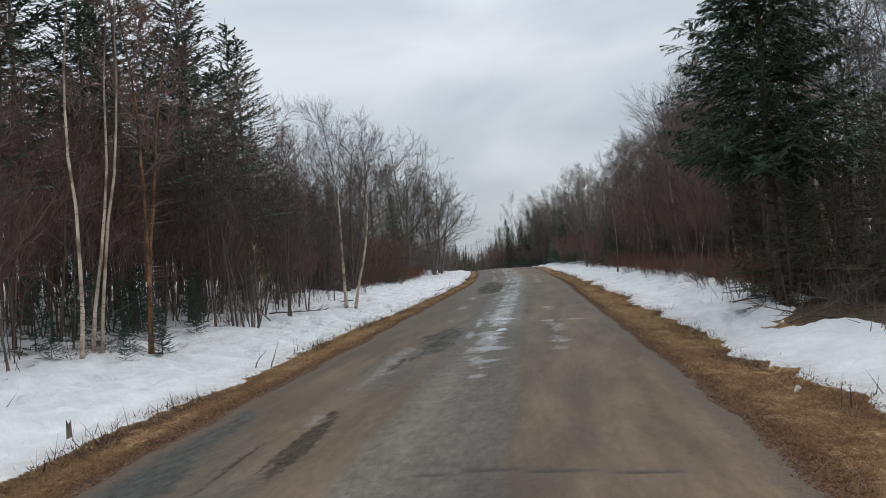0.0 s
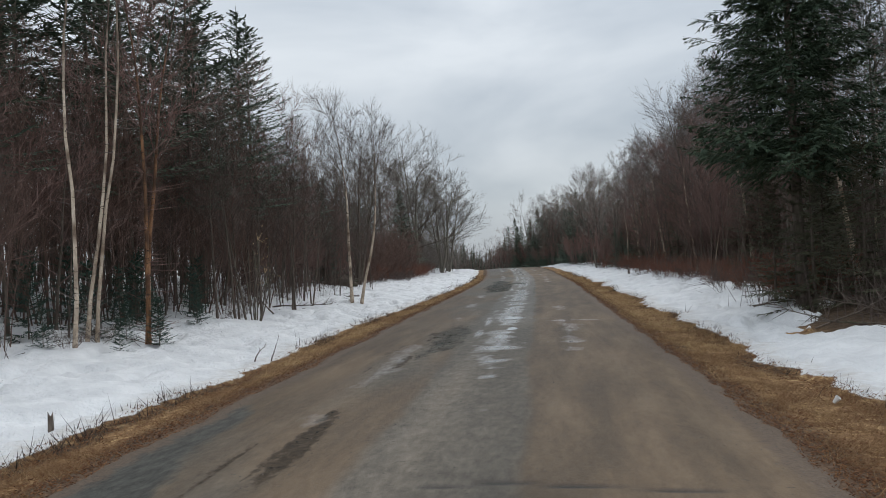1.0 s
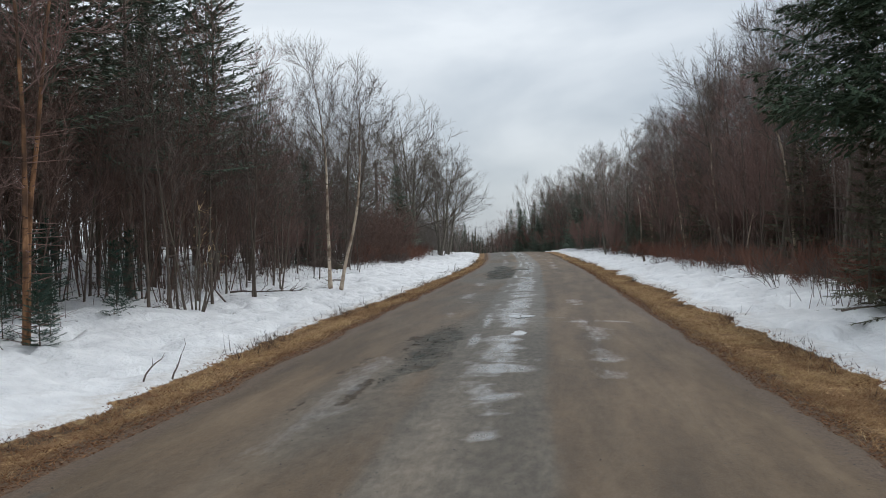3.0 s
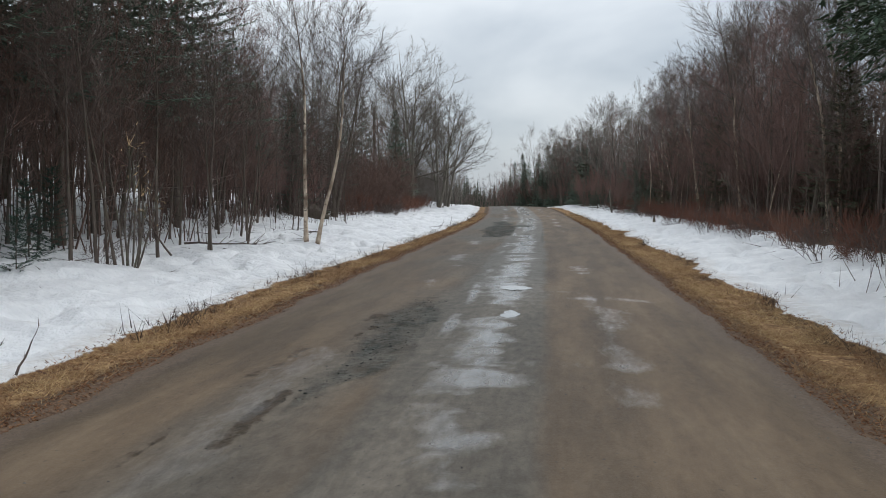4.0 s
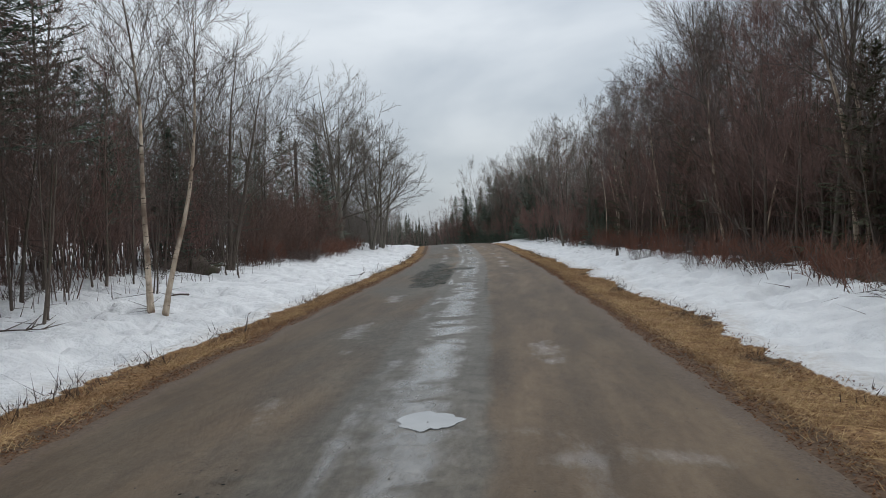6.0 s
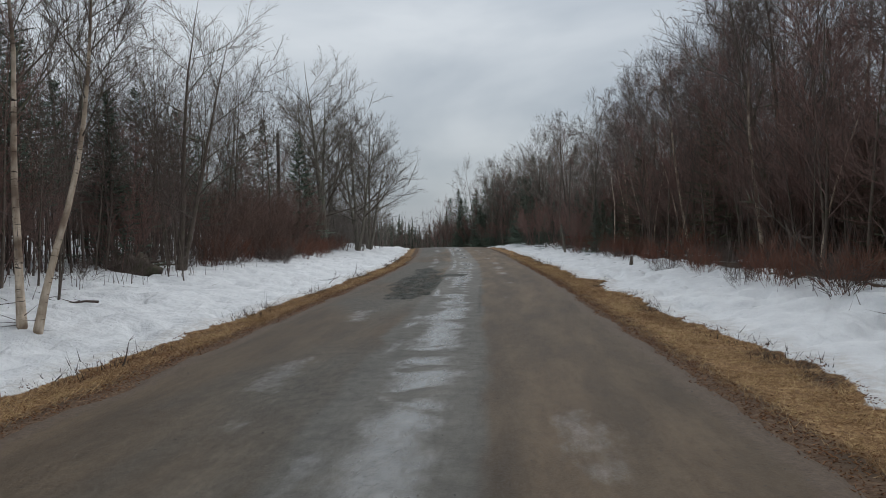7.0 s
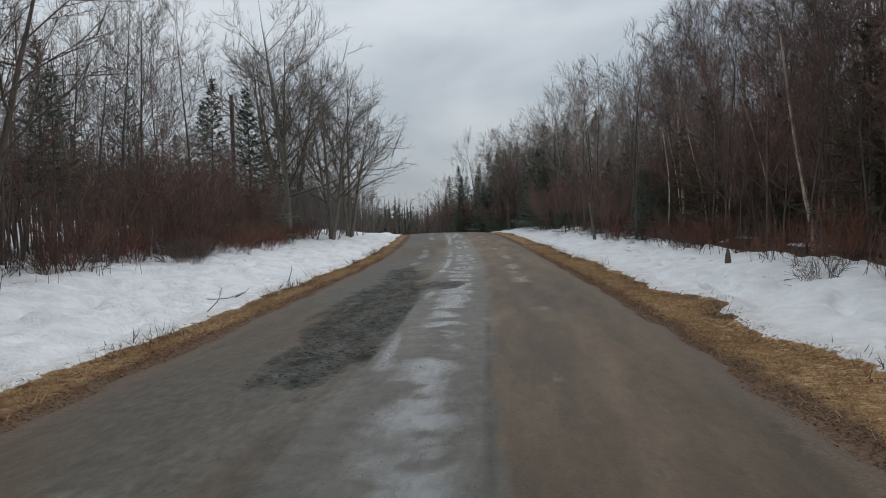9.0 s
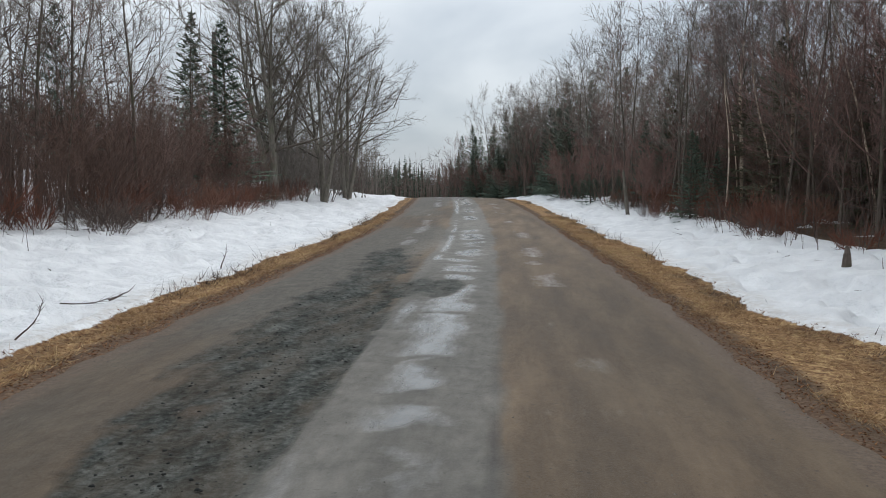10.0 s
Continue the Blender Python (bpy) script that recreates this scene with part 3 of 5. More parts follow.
def shrub(rng, height, stems, spread, subs, twigs, r0=0.022, bushy=0.6, bare=0.22, fine=0.0075):
    """Many thin stems from one base."""
    made = []
    for i in range(stems):
        stem = twig = Wood()
        made.append(stem)
        az = i * 2.4 + rng.uniform(-0.5, 0.5)
        tip = spread * rng.uniform(0.15, 1.0)
        way = Vector((math.cos(az) * tip, math.sin(az) * tip, 1)).normalized()
        h = height * rng.uniform(0.6, 1.0)
        pts = line(rng, Vector((math.cos(az) * 0.18, math.sin(az) * 0.18, -0.1)) * rng.uniform(0.4, 1.6), way, h, 5, 0.1, 0.02)
        rr = r0 * rng.uniform(0.6, 1.2)
        stem.tube(pts, [rr * (1 - j / 5.7) for j in range(6)], 4, False)
        for j in range(subs):
            s = bare + (1 - bare) * (j + rng.random()) / subs
            p, w = at(pts, min(s, 1))
            sw = turned(rng, w, rng.uniform(0.3, 0.75))
            sl = h * rng.uniform(0.16, 0.34) * (1.3 - s)
            sp = line(rng, p, sw, sl + 0.15, 2, 0.12, 0.1)
            stem.tube(sp, [rr * 0.4, rr * 0.3, 0.003], 3, False)
            for k in range(twigs):
                q, w3 = at(sp, (k + rng.random()) / twigs)
                tw = turned(rng, w3, rng.uniform(0.2, bushy))
                twig.blade(q, q + tw * rng.uniform(0.2, 0.6), fine, Vector((rng.uniform(-1, 1), rng.uniform(-1, 1), rng.uniform(-1, 1))))
    return made


def conifer(rng, height, r0, reach, crown, gap, per, shoots, width, sparse=0.0, droop=0.25, side=6, segs=4, long=1.0, fan=False, taper=0.75):
    """Spruce or fir: trunk, boughs and needle shoots."""
    trunk, made = Wood(), []
    pts = line(rng, Vector((0, 0, -0.15)), Vector((0, 0, 1)), height, 10, 0.012)
    trunk.tube(pts, [r0 * (1.2 if i == 0 else 1) * (1 - i / 10.3) for i in range(11)], side)
    z = crown * height
    turn = 0.0
    while z < height * 0.985:
        s = z / height
        p, _ = at(pts, s)
        full = (1 - s) / (1 - crown)
        for k in range(per):
            if rng.random() < sparse:
                continue
            turn += 2 * math.pi / per + rng.uniform(-0.35, 0.35)
            length = height * reach * (full ** taper) * rng.uniform(0.65, 1.15) + 0.12
            el = 0.55 * s - droop * full + rng.uniform(-0.12, 0.12)
            way = Vector((math.cos(turn) * math.cos(el), math.sin(turn) * math.cos(el), math.sin(el)))
            bp = line(rng, p + Vector((0, 0, rng.uniform(-0.12, 0.12))), way, length, segs, 0.06, 0.28 / segs * full)
            bough = needles = Wood()
            made.append(bough)
            bough.tube(bp, [0.004 + r0 * 0.16 * full * (1 - j / (segs + 0.4)) for j in range(segs + 1)], 3, False)
            n = max(3, int(shoots * (0.35 + 0.65 * full)))
            for j in range(n):
                t = 0.12 + 0.88 * (j + rng.random()) / n
                q, w = at(bp, min(t, 1))
                a = rng.choice((-1, 1)) * rng.uniform(0.4, 1.1)
                flat = Vector((w.y, -w.x, 0))
                d = (w * math.cos(a) + flat * math.sin(a) + Vector((0, 0, rng.uniform(-0.55, 0.2)))).normalized()
                ln = long * (0.16 + 0.13 * length * (1.15 - t)) * rng.uniform(0.6, 1.2)
                if fan:
                    bl = (0.16 + 0.30 * length * (1.12 - t)) * rng.uniform(0.7, 1.2)
                    bq = line(rng, q, d, bl, 2, 0.12, -0.1)
                    for b in range(9 + int(bl * 20)):
                        q2, w2 = at(bq, min(1.0, (b + rng.random()) / (8 + int(bl * 20))))
                        a2 = rng.choice((-1, 1)) * rng.uniform(0.2, 0.9)
                        d2 = (w2 * math.cos(a2) + Vector((w2.y, -w2.x, 0)) * math.sin(a2) + Vector((0, 0, rng.uniform(-0.7, 0.1)))).normalized()
                        needles.spray(q2, q2 + d2 * rng.uniform(0.07, 0.16), width * rng.uniform(0.7, 1.2), Vector((rng.uniform(-0.5, 0.5), rng.uniform(-0.5, 0.5), 1)))
                    continue
                needles.spray(q, q + d * ln, width * rng.uniform(0.7, 1.2), Vector((rng.uniform(-0.3, 0.3), rng.uniform(-0.3, 0.3), 1)))
            needles.spray(bp[-2], bp[-1] + (bp[-1] - bp[-2]) * 0.35, width, Vector((0, 0, 1)))
        z += gap * rng.uniform(0.75, 1.25) * (0.6 + 0.4 * full)
    needles.spray(pts[9], pts[10] + Vector((0, 0, 0.25)), width, Vector((1, 0, 0)))
    return trunk, made


STOCK = {}


def plant(kind, variant, x, y, scale=1.0, spin=0.0, tip=0.0, tip_way=0.0, sink=0.0, tall=1.0):
    """Sets out one plant of a kind; the first of each variant is grown, the rest are copies."""
    name, label, category, group, grow = KINDS[kind]
    m = pose(x, y, ground_z(x, y) - sink) @ Matrix.Rotation(radians(tip), 4, Vector((-math.sin(radians(tip_way)), math.cos(radians(tip_way)), 0))) @ pose(0, 0, 0, 0, 0, spin)
    key = (kind, variant)
    if key not in STOCK:
        rng = random.Random(f"{kind}{variant}")
        root = new(name)
        root.empty_display_size = 0.3
        made = []
        for pname, wood, material, plabel, on in grow(rng):
            piece = part(pname, wood.made(pname, material), root if on is None else made[on], plabel)
            made.append(piece if pname != "spray" else tagged(piece, plabel, kind="stuff"))
        tagged(root, label, category, group)
        root.matrix_basis = m @ Matrix.Diagonal((scale, scale, scale * tall, 1))
        STOCK[key] = (root, scale, tall)
        return root
    root, s0, t0 = STOCK[key]
    return copy_thing(root, m @ Matrix.Diagonal((scale / s0, scale / s0, scale * tall / s0 / t0, 1)))


def as_tree(bark_mat, twig_mat_, single=False, **kw):
    def grow(rng):
        t, l, w = bare_tree(rng, **kw)
        out = [("trunk", t, bark_mat, "", None)]
        for limb, twig in l:
            if single:
                out.append(("limb", limb, BARK_GREY if kw["r0"] > 0.07 else twig_mat_, "", None))
                if single > 1:
                    out.append(("spray", twig, twig_mat_, "fine bare twigs", len(out) - 1))
                else:
                    w.join(twig)
            else:
                w.join(limb)
                w.join(twig)
        out.append(("crown", w, twig_mat_, "bare fine twigs", None))
        return out
    return grow


def as_shrub(twig_mat_, single=False, **kw):
    def grow(rng):
        made = shrub(rng, **kw)
        if single:
            return [("stem", w, twig_mat_, "", None) for w in made]
        for w in made[1:]:
            made[0].join(w)
        return (("crown", made[0], twig_mat_, "", None),)
    return grow


def as_conifer(bark_mat, needle, single=False, **kw):
    def grow(rng):
        t, made = conifer(rng, **kw)
        if single:
            return [("trunk", t, bark_mat, "", None)] + [("bough", b, needle, "", None) for b in made]
        for w in made[1:]:
            made[0].join(w)
        return (("trunk", t, bark_mat, "", None), ("crown", made[0], needle, "dark green needle-clad boughs", None))
    return grow


KINDS = {
    "birch": ("birch_tree", "leafless white birch with peeling bark in snow", "birch tree", "birches along the road", as_tree(BARK_BIRCH, TWIG_GREY, 2, height=9.2, r0=0.08, crown=0.40, limbs=15, reach=0.32, subs=8, twigs=8, lean=0.05, upward=0.10, top=0.92, flat=(0.6, 1.1), stubs=12, twig_r=0.0058, bend=0.07)),
    "slim_birch": ("birch_tree", "slim pale birch with a bare high crown", "birch tree", "birches along the road", as_tree(BARK_BIRCH, TWIG_GREY, 2, height=11.5, r0=0.043, crown=0.66, limbs=11, reach=0.14, subs=5, twigs=6, lean=0.02, stubs=30, bend=0.11)),
    "orange_birch": ("birch_tree", "birch with peeling orange-brown bark among saplings", "birch tree", "birches along the road", as_tree(BARK_ORANGE, TWIG_RED, 2, height=10.0, r0=0.056, crown=0.4, limbs=13, reach=0.18, subs=6, twigs=8, fork=1, lean=0.01, stubs=34, wide=0.035, bend=0.08)),
    "grey_tree": ("bare_tree", "leafless grey-brown tree with spreading fine twigs", "tree", "bare roadside trees", as_tree(BARK_GREY, TWIG_GREY, True, height=10.5, r0=0.08, crown=0.30, limbs=13, reach=0.42, subs=9, twigs=6, lean=0.07, stubs=8, twig_r=0.0075, fine=1, top=0.9, flat=(0.6, 1.12), upward=0.07)),
    "red_tree": ("bare_tree", "leafless tree with fine reddish-brown twigs", "tree", "bare roadside trees", as_tree(BARK_DARK, TWIG_RED, height=8.5, r0=0.055, crown=0.16, limbs=13, reach=0.30, subs=6, twigs=7, lean=0.08, stubs=5, twig_r=0.0072)),
    "maple": ("maple_tree", "large leafless maple with spreading grey limbs", "maple tree", "maples by the bend", as_tree(BARK_MAPLE, TWIG_PALE, 2, height=13.0, r0=0.17, crown=0.2, limbs=12, reach=0.52, subs=11, twigs=9, fork=2, lean=0.05, upward=0.06, twig_r=0.0075, stubs=4, wide=0.26, flat=(0.3, 1.05), wob=0.15, top=0.86)),
    "dark_maple": ("maple_tree", "leafless maple with dark gnarled spreading limbs", "maple tree", "bare roadside trees", as_tree(BARK_DARK, TWIG_DARK, 2, height=11.0, r0=0.13, crown=0.22, limbs=11, reach=0.50, subs=10, twigs=7, fork=1, lean=0.06, upward=0.06, twig_r=0.006, stubs=4, wide=0.24, flat=(0.25, 1.05), wob=0.17, top=0.88)),
    # distance haze is put into the colour here: pale twigs, not TWIG_GREY
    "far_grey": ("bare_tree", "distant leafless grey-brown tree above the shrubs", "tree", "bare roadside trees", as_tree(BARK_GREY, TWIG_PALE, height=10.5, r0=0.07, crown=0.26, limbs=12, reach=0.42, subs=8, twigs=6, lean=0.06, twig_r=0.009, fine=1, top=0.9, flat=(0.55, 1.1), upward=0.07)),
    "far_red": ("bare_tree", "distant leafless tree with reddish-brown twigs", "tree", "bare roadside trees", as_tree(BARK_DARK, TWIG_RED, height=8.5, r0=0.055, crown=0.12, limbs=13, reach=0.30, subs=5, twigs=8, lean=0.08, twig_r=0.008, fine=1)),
    "sapling": ("sapling", "thin leafless sapling with a dark stem in snow", "sapling", "saplings at the wood's edge", as_tree(BARK_DARK, TWIG_DARK, height=5.0, r0=0.032, crown=0.36, limbs=10, reach=0.22, subs=4, twigs=5, lean=0.14, upward=0.15, twig_r=0.005, stubs=7)),
    "alder": ("alder_shrub", "leafless red-brown alder thicket rising from snow", "shrub", "alders along the road", as_shrub(TWIG_RED, True, height=4.4, stems=7, spread=0.6, subs=11, twigs=17, r0=0.022, bushy=0.95, bare=0.36)),
    "grey_alder": ("alder_shrub", "leafless grey alder thicket with pale lichened stems", "shrub", "alders along the road", as_shrub(TWIG_PALE, True, height=4.4, stems=9, spread=0.62, subs=8, twigs=14, r0=0.024, bushy=0.85)),
    "thicket": ("alder_thicket", "tall brown leafless thicket with bare feet in snow", "shrub", "thickets at the wood's edge", as_shrub(TWIG_BROWN, True, height=6.2, stems=5, spread=0.34, subs=16, twigs=13, r0=0.019, bushy=1.1, bare=0.33, fine=0.0055)),
    "brown_alder": ("alder_shrub", "dense grey-brown leafless alder bush over snow", "shrub", "alders along the road", as_shrub(TWIG_BROWN, True, height=4.4, stems=9, spread=0.66, subs=12, twigs=15, r0=0.02, bushy=1.05, bare=0.1, fine=0.0065)),
    "osier": ("dogwood_shrub", "low dense red-stemmed dogwood above the snow", "shrub", "red shrubs along the wood", as_shrub(TWIG_OSIER, height=1.15, stems=16, spread=0.9, subs=4, twigs=8, r0=0.007)),
    "bramble": ("bramble_shrub", "low dark leafless brambles sprawling over snow", "shrub", "brambles at the wood's edge", as_shrub(TWIG_DARK, height=1.0, stems=14, spread=1.5, subs=4, twigs=5, r0=0.008, bushy=0.9)),
    "spruce": ("spruce_tree", "tall dark green spruce with drooping boughs", "spruce tree", "spruces", as_conifer(BARK_DARK, NEEDLE, height=12.0, r0=0.12, reach=0.25, crown=0.30, gap=0.30, per=6, shoots=44, width=0.042, sparse=0.30, long=0.8, segs=3, droop=0.3)),
    "roadside_spruce": ("spruce_tree", "broad dark spruce reaching over the snowy verge", "spruce tree", "spruces", as_conifer(BARK_DARK, NEEDLE_ROAD, True, height=13.0, r0=0.14, reach=0.20, crown=0.25, gap=0.25, per=7, shoots=26, width=0.020, sparse=0.04, droop=0.16, fan=True, taper=0.9)),
    "olive_spruce": ("spruce_tree", "shaded spruce with sparse lichen-grey lower boughs", "spruce tree", "spruces", as_conifer(BARK_DARK, NEEDLE_DEAD, height=6.0, r0=0.07, reach=0.30, crown=0.05, gap=0.30, per=6, shoots=34, width=0.035, sparse=0.2, droop=0.3, long=1.0, segs=3)),
    "far_spruce": ("spruce_tree", "distant dark spruce standing above the wood", "spruce tree", "spruces", as_conifer(BARK_DARK, NEEDLE, height=10.0, r0=0.12, reach=0.30, crown=0.04, gap=0.40, per=6, shoots=15, width=0.10, sparse=0.10, side=5, segs=2, long=1.2, taper=1.1)),
    "fir": ("fir_sapling", "small green fir sapling in the snow", "fir sapling", "young firs", as_conifer(BARK_DARK, NEEDLE_BLUE, height=2.4, r0=0.025, reach=0.28, crown=0.06, gap=0.16, per=6, shoots=20, width=0.024, sparse=0.2, droop=0.05, side=5, segs=2, long=0.8)),
}

rng = random.Random(11)


def scatter(kind, variants, count, u0, u1, y0, y1, s0, s1, tip=3, apart=0.7, tall=(0.95, 1.1)):
    """Sets out plants at random over a strip beside the road."""
    done, tries = [], 0
    while len(done) < count and tries < count * 30:
        tries += 1
        y = rng.uniform(y0, y1)
        u = rng.uniform(u0, u1)
        x = u + float(road_x(y))
        if any((x - a) ** 2 + (y - b) ** 2 < apart ** 2 for a, b in done):
            continue
        done.append((x, y))
        plant(kind, rng.randrange(variants), x, y, rng.uniform(s0, s1), rng.uniform(0, 360), rng.uniform(0, tip), rng.uniform(0, 360), 0.03, rng.uniform(*tall))


# ---- left side of the road ----
plant("slim_birch", 0, -8.45, 14.2, 1.0, 40, 6.5, 0)
plant("slim_birch", 1, -8.83, 15.2, 1.0, 100, 4.6, 0)
plant("slim_birch", 0, -8.75, 15.4, 0.97, 210, 2.6, 0)
plant("orange_birch", 0, -8.2, 16.5, 1.0, 0, 6.5, 0)
plant("birch", 0, -7.45, 32.1, 0.84, 10, 9, 5)
plant("birch", 1, -7.95, 32.5, 0.92, 80, 1, 180)
for x, y, s in ((-18.2, 41.0, 1.2), (-16.9, 43.5, 1.06), (-15.4, 43.5, 0.62), (-14.6, 45.0, 0.5), (-17.6, 37.5, 1.1), (-15.6, 38.0, 0.95), (-19.5, 34.0, 1.15), (-16.2, 32.5, 1.1), (-13.6, 31.0, 0.9), (-21.5, 38.5, 1.1), (-20.5, 29.0, 1.2), (-14.4, 26.0, 1.0), (-11.4, 21.6, 1.0), (-13.4, 19.6, 1.1), (-15.8, 22.5, 1.15), (-15.2, 16.5, 1.05), (-12.4, 15.2, 0.95), (-14.6, 12.4, 1.0), (-18.6, 15.0, 1.15), (-22.5, 19.5, 1.2), (-23.0, 26.0, 1.2), (-24.5, 33.0, 1.2), (-22.0, 12.5, 1.2), (-26.5, 22.0, 1.25)):
    plant("spruce", rng.randrange(3), x, y, s, rng.uniform(0, 360))
for x, y, s in ((-10.8, 24.2, 0.95), (-12.0, 27.5, 1.05), (-11.4, 30.8, 0.92), (-13.0, 34.2, 1.05), (-13.2, 23.0, 1.1), (-12.5, 39.6, 0.5), (-13.6, 41.5, 0.55)):
    plant("spruce", rng.randrange(3), x, y, s, rng.uniform(0, 360))
scatter("red_tree", 3, 14, -12.0, -9.8, 10.5, 26, 0.65, 1.0, 4, 0.9)
for x, y, v in ((-8.0, 15.0, 0.34), (-7.9, 16.4, 0.46), (-8.9, 13.9, 0.36), (-9.6, 16.6, 0.7), (-9.2, 18.4, 0.5), (-8.7, 19.9, 0.42), (-8.4, 17.4, 0.3), (-10.4, 15.6, 0.8), (-10.0, 19.2, 0.75), (-10.8, 17.6, 0.85), (-9.4, 21.2, 0.6), (-10.6, 20.6, 0.8), (-9.9, 22.6, 0.7), (-9.0, 17.0, 0.45)):
    plant("fir", rng.randrange(3), x, y, v, rng.uniform(0, 360))
scatter("fir", 3, 8, -12.5, -8.4, 12.5, 24, 0.3, 0.75, 4, 0.6)
scatter("sapling", 4, 34, -14.5, -8.1, 12, 33, 0.6, 1.25, 6, 0.35)
scatter("red_tree", 3, 30, -17, -9.6, 11, 40, 0.6, 0.98, 4, 0.8)
scatter("thicket", 3, 10, -10.8, -9.0, 10.5, 24, 0.8, 1.15, 4, 0.9)
scatter("thicket", 3, 24, -13.5, -10.4, 11, 36, 0.85, 1.25, 4, 0.9)
scatter("thicket", 3, 9, -10.8, -9.0, 25, 38, 0.6, 0.9, 4, 0.9)
for x, y in ((-8.5, 21.9), (-8.3, 22.2), (-8.6, 22.4), (-8.2, 26.2), (-8.4, 26.5), (-10.3, 28.2), (-9.1, 24.5), (-8.9, 24.9), (-8.7, 29.6), (-8.9, 30.1), (-9.4, 27.0)):
    plant("sapling", rng.randrange(4), x, y, rng.uniform(0.9, 1.35), rng.uniform(0, 360), rng.uniform(1, 9), rng.uniform(0, 360))
for x, y, v in ((-8.5, 14.1, 0.42), (-8.6, 15.3, 0.45), (-8.7, 22.4, 0.5)):
    plant("bramble", rng.randrange(3), x, y, v, rng.uniform(0, 360))
plant("thicket", 0, -9.3, 23.2, 0.8, 40)
plant("thicket", 1, -9.9, 26.8, 0.85, 140)
scatter("alder", 3, 14, -14.0, -10.2, 34, 48, 0.6, 0.9, 5, 0.9)
scatter("sapling", 4, 16, -10.8, -7.9, 33, 48, 0.6, 1.1, 7, 0.4)
plant("dark_maple", 0, -11.6, 47.5, 0.9, 250)
for x, y, s in ((-12.9, 45.4, 0.55),):
    plant("far_spruce", rng.randrange(3), x, y, s, rng.uniform(0, 360))
for x, y, s in ((-13.4, 46.0, 0.5), (-14.2, 50.0, 0.55), (-13.2, 53.5, 0.45), (-15.2, 56.5, 0.56), (-14.6, 61.0, 0.5)):
    plant("spruce", rng.randrange(3), x, y, s, rng.uniform(0, 360))
scatter("brown_alder", 3, 30, -13.0, -9.4, 49, 76, 0.6, 1.0, 5, 0.9)
scatter("alder", 3, 8, -13.0, -9.8, 48, 76, 0.65, 0.95, 5, 0.9)
for x, y, v in ((-10.4, 56.2, 1.0), (-10.7, 56.9, 0.9), (-10.2, 55.4, 0.8)):
    plant("bramble", rng.randrange(3), x, y, v, rng.uniform(0, 360))
scatter("red_tree", 3, 30, -17, -9.6, 35, 76, 0.42, 0.7, 5, 1.2)
scatter("grey_tree", 4, 14, -17, -9.8, 46, 62, 0.78, 0.95, 5, 1.8)
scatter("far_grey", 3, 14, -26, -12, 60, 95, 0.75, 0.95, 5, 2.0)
scatter("osier", 3, 26, -10.6, -8.4, 50, 84, 0.6, 1.1, 6, 0.6)
for x, y, s, v in ((-13.4, 78.0, 1.05, 0), (-11.6, 80.5, 0.86, 1), (-14.8, 83.0, 0.98, 1), (-12.0, 88.0, 0.85, 0)):
    plant("maple", v, x, y, s, rng.uniform(0, 360))
scatter("grey_alder", 2, 18, -13, -7.4, 72, 90, 0.6, 1.0, 5, 0.8)
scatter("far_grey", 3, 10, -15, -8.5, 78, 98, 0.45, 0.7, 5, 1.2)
for x, y, s in ((-27.0, 100.0, 1.05), (-13.7, 72.0, 0.78), (-18.6, 80.0, 0.92), (-22.5, 84.0, 0.6), (-17.4, 90.0, 0.85)):
    plant("far_spruce", rng.randrange(3), x, y, s, rng.uniform(0, 360))
scatter("far_spruce", 3, 34, -16, -5.5, 108, 150, 0.3, 0.62, 2, 1.1)
scatter("grey_alder", 2, 20, -12, -5.8, 84, 125, 0.7, 1.1, 4, 1.5)
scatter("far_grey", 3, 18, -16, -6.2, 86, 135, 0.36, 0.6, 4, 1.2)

scatter("bramble", 3, 30, -11.2, -8.8, 42, 82, 0.6, 1.2, 8, 0.6)
scatter("bramble", 3, 7, -11.5, -8.8, 20, 40, 0.4, 0.7, 8, 0.8)

# ---- right side of the road ----
scatter("bramble", 3, 24, 6.6, 8.4, 10, 80, 0.5, 1.0, 8, 0.7)
scatter("far_red", 3, 8, 6.2, 12, 110, 130, 0.65, 0.95, 4, 0.9)
scatter("far_spruce", 3, 14, 6.2, 12, 110, 130, 0.5, 0.8, 3, 1.0)
scatter("alder", 3, 12, 6.0, 10, 108, 130, 0.8, 1.2, 4, 0.9)
plant("roadside_spruce", 0, 6.15, 19.8, 1.0, 20)
plant("dark_maple", 0, 8.6, 46.5, 0.95, 40)
plant("grey_tree", 1, 10.4, 15.6, 1.0, 130)
plant("grey_tree", 2, 9.3, 14.3, 0.95, 20)
plant("spruce", 1, 9.2, 23.5, 0.7, 60)
for x, y, s in ((6.3, 19.4, 0.72), (5.6, 20.0, 0.5), (7.0, 20.9, 0.66), (7.0, 18.2, 0.6), (7.6, 16.4, 0.7), (8.3, 17.2, 0.8), (7.4, 22.6, 0.6), (9.6, 20.0, 0.9), (9.0, 14.2, 0.75), (8.2, 25.0, 0.6), (11.0, 18.5, 1.0), (9.6, 27.5, 0.8), (10.0, 31.0, 0.8), (9.4, 41.0, 0.8), (11.0, 36.0, 0.9), (10.5, 46.0, 0.9)):
    plant("olive_spruce", rng.randrange(2), x, y, s, rng.uniform(0, 360))
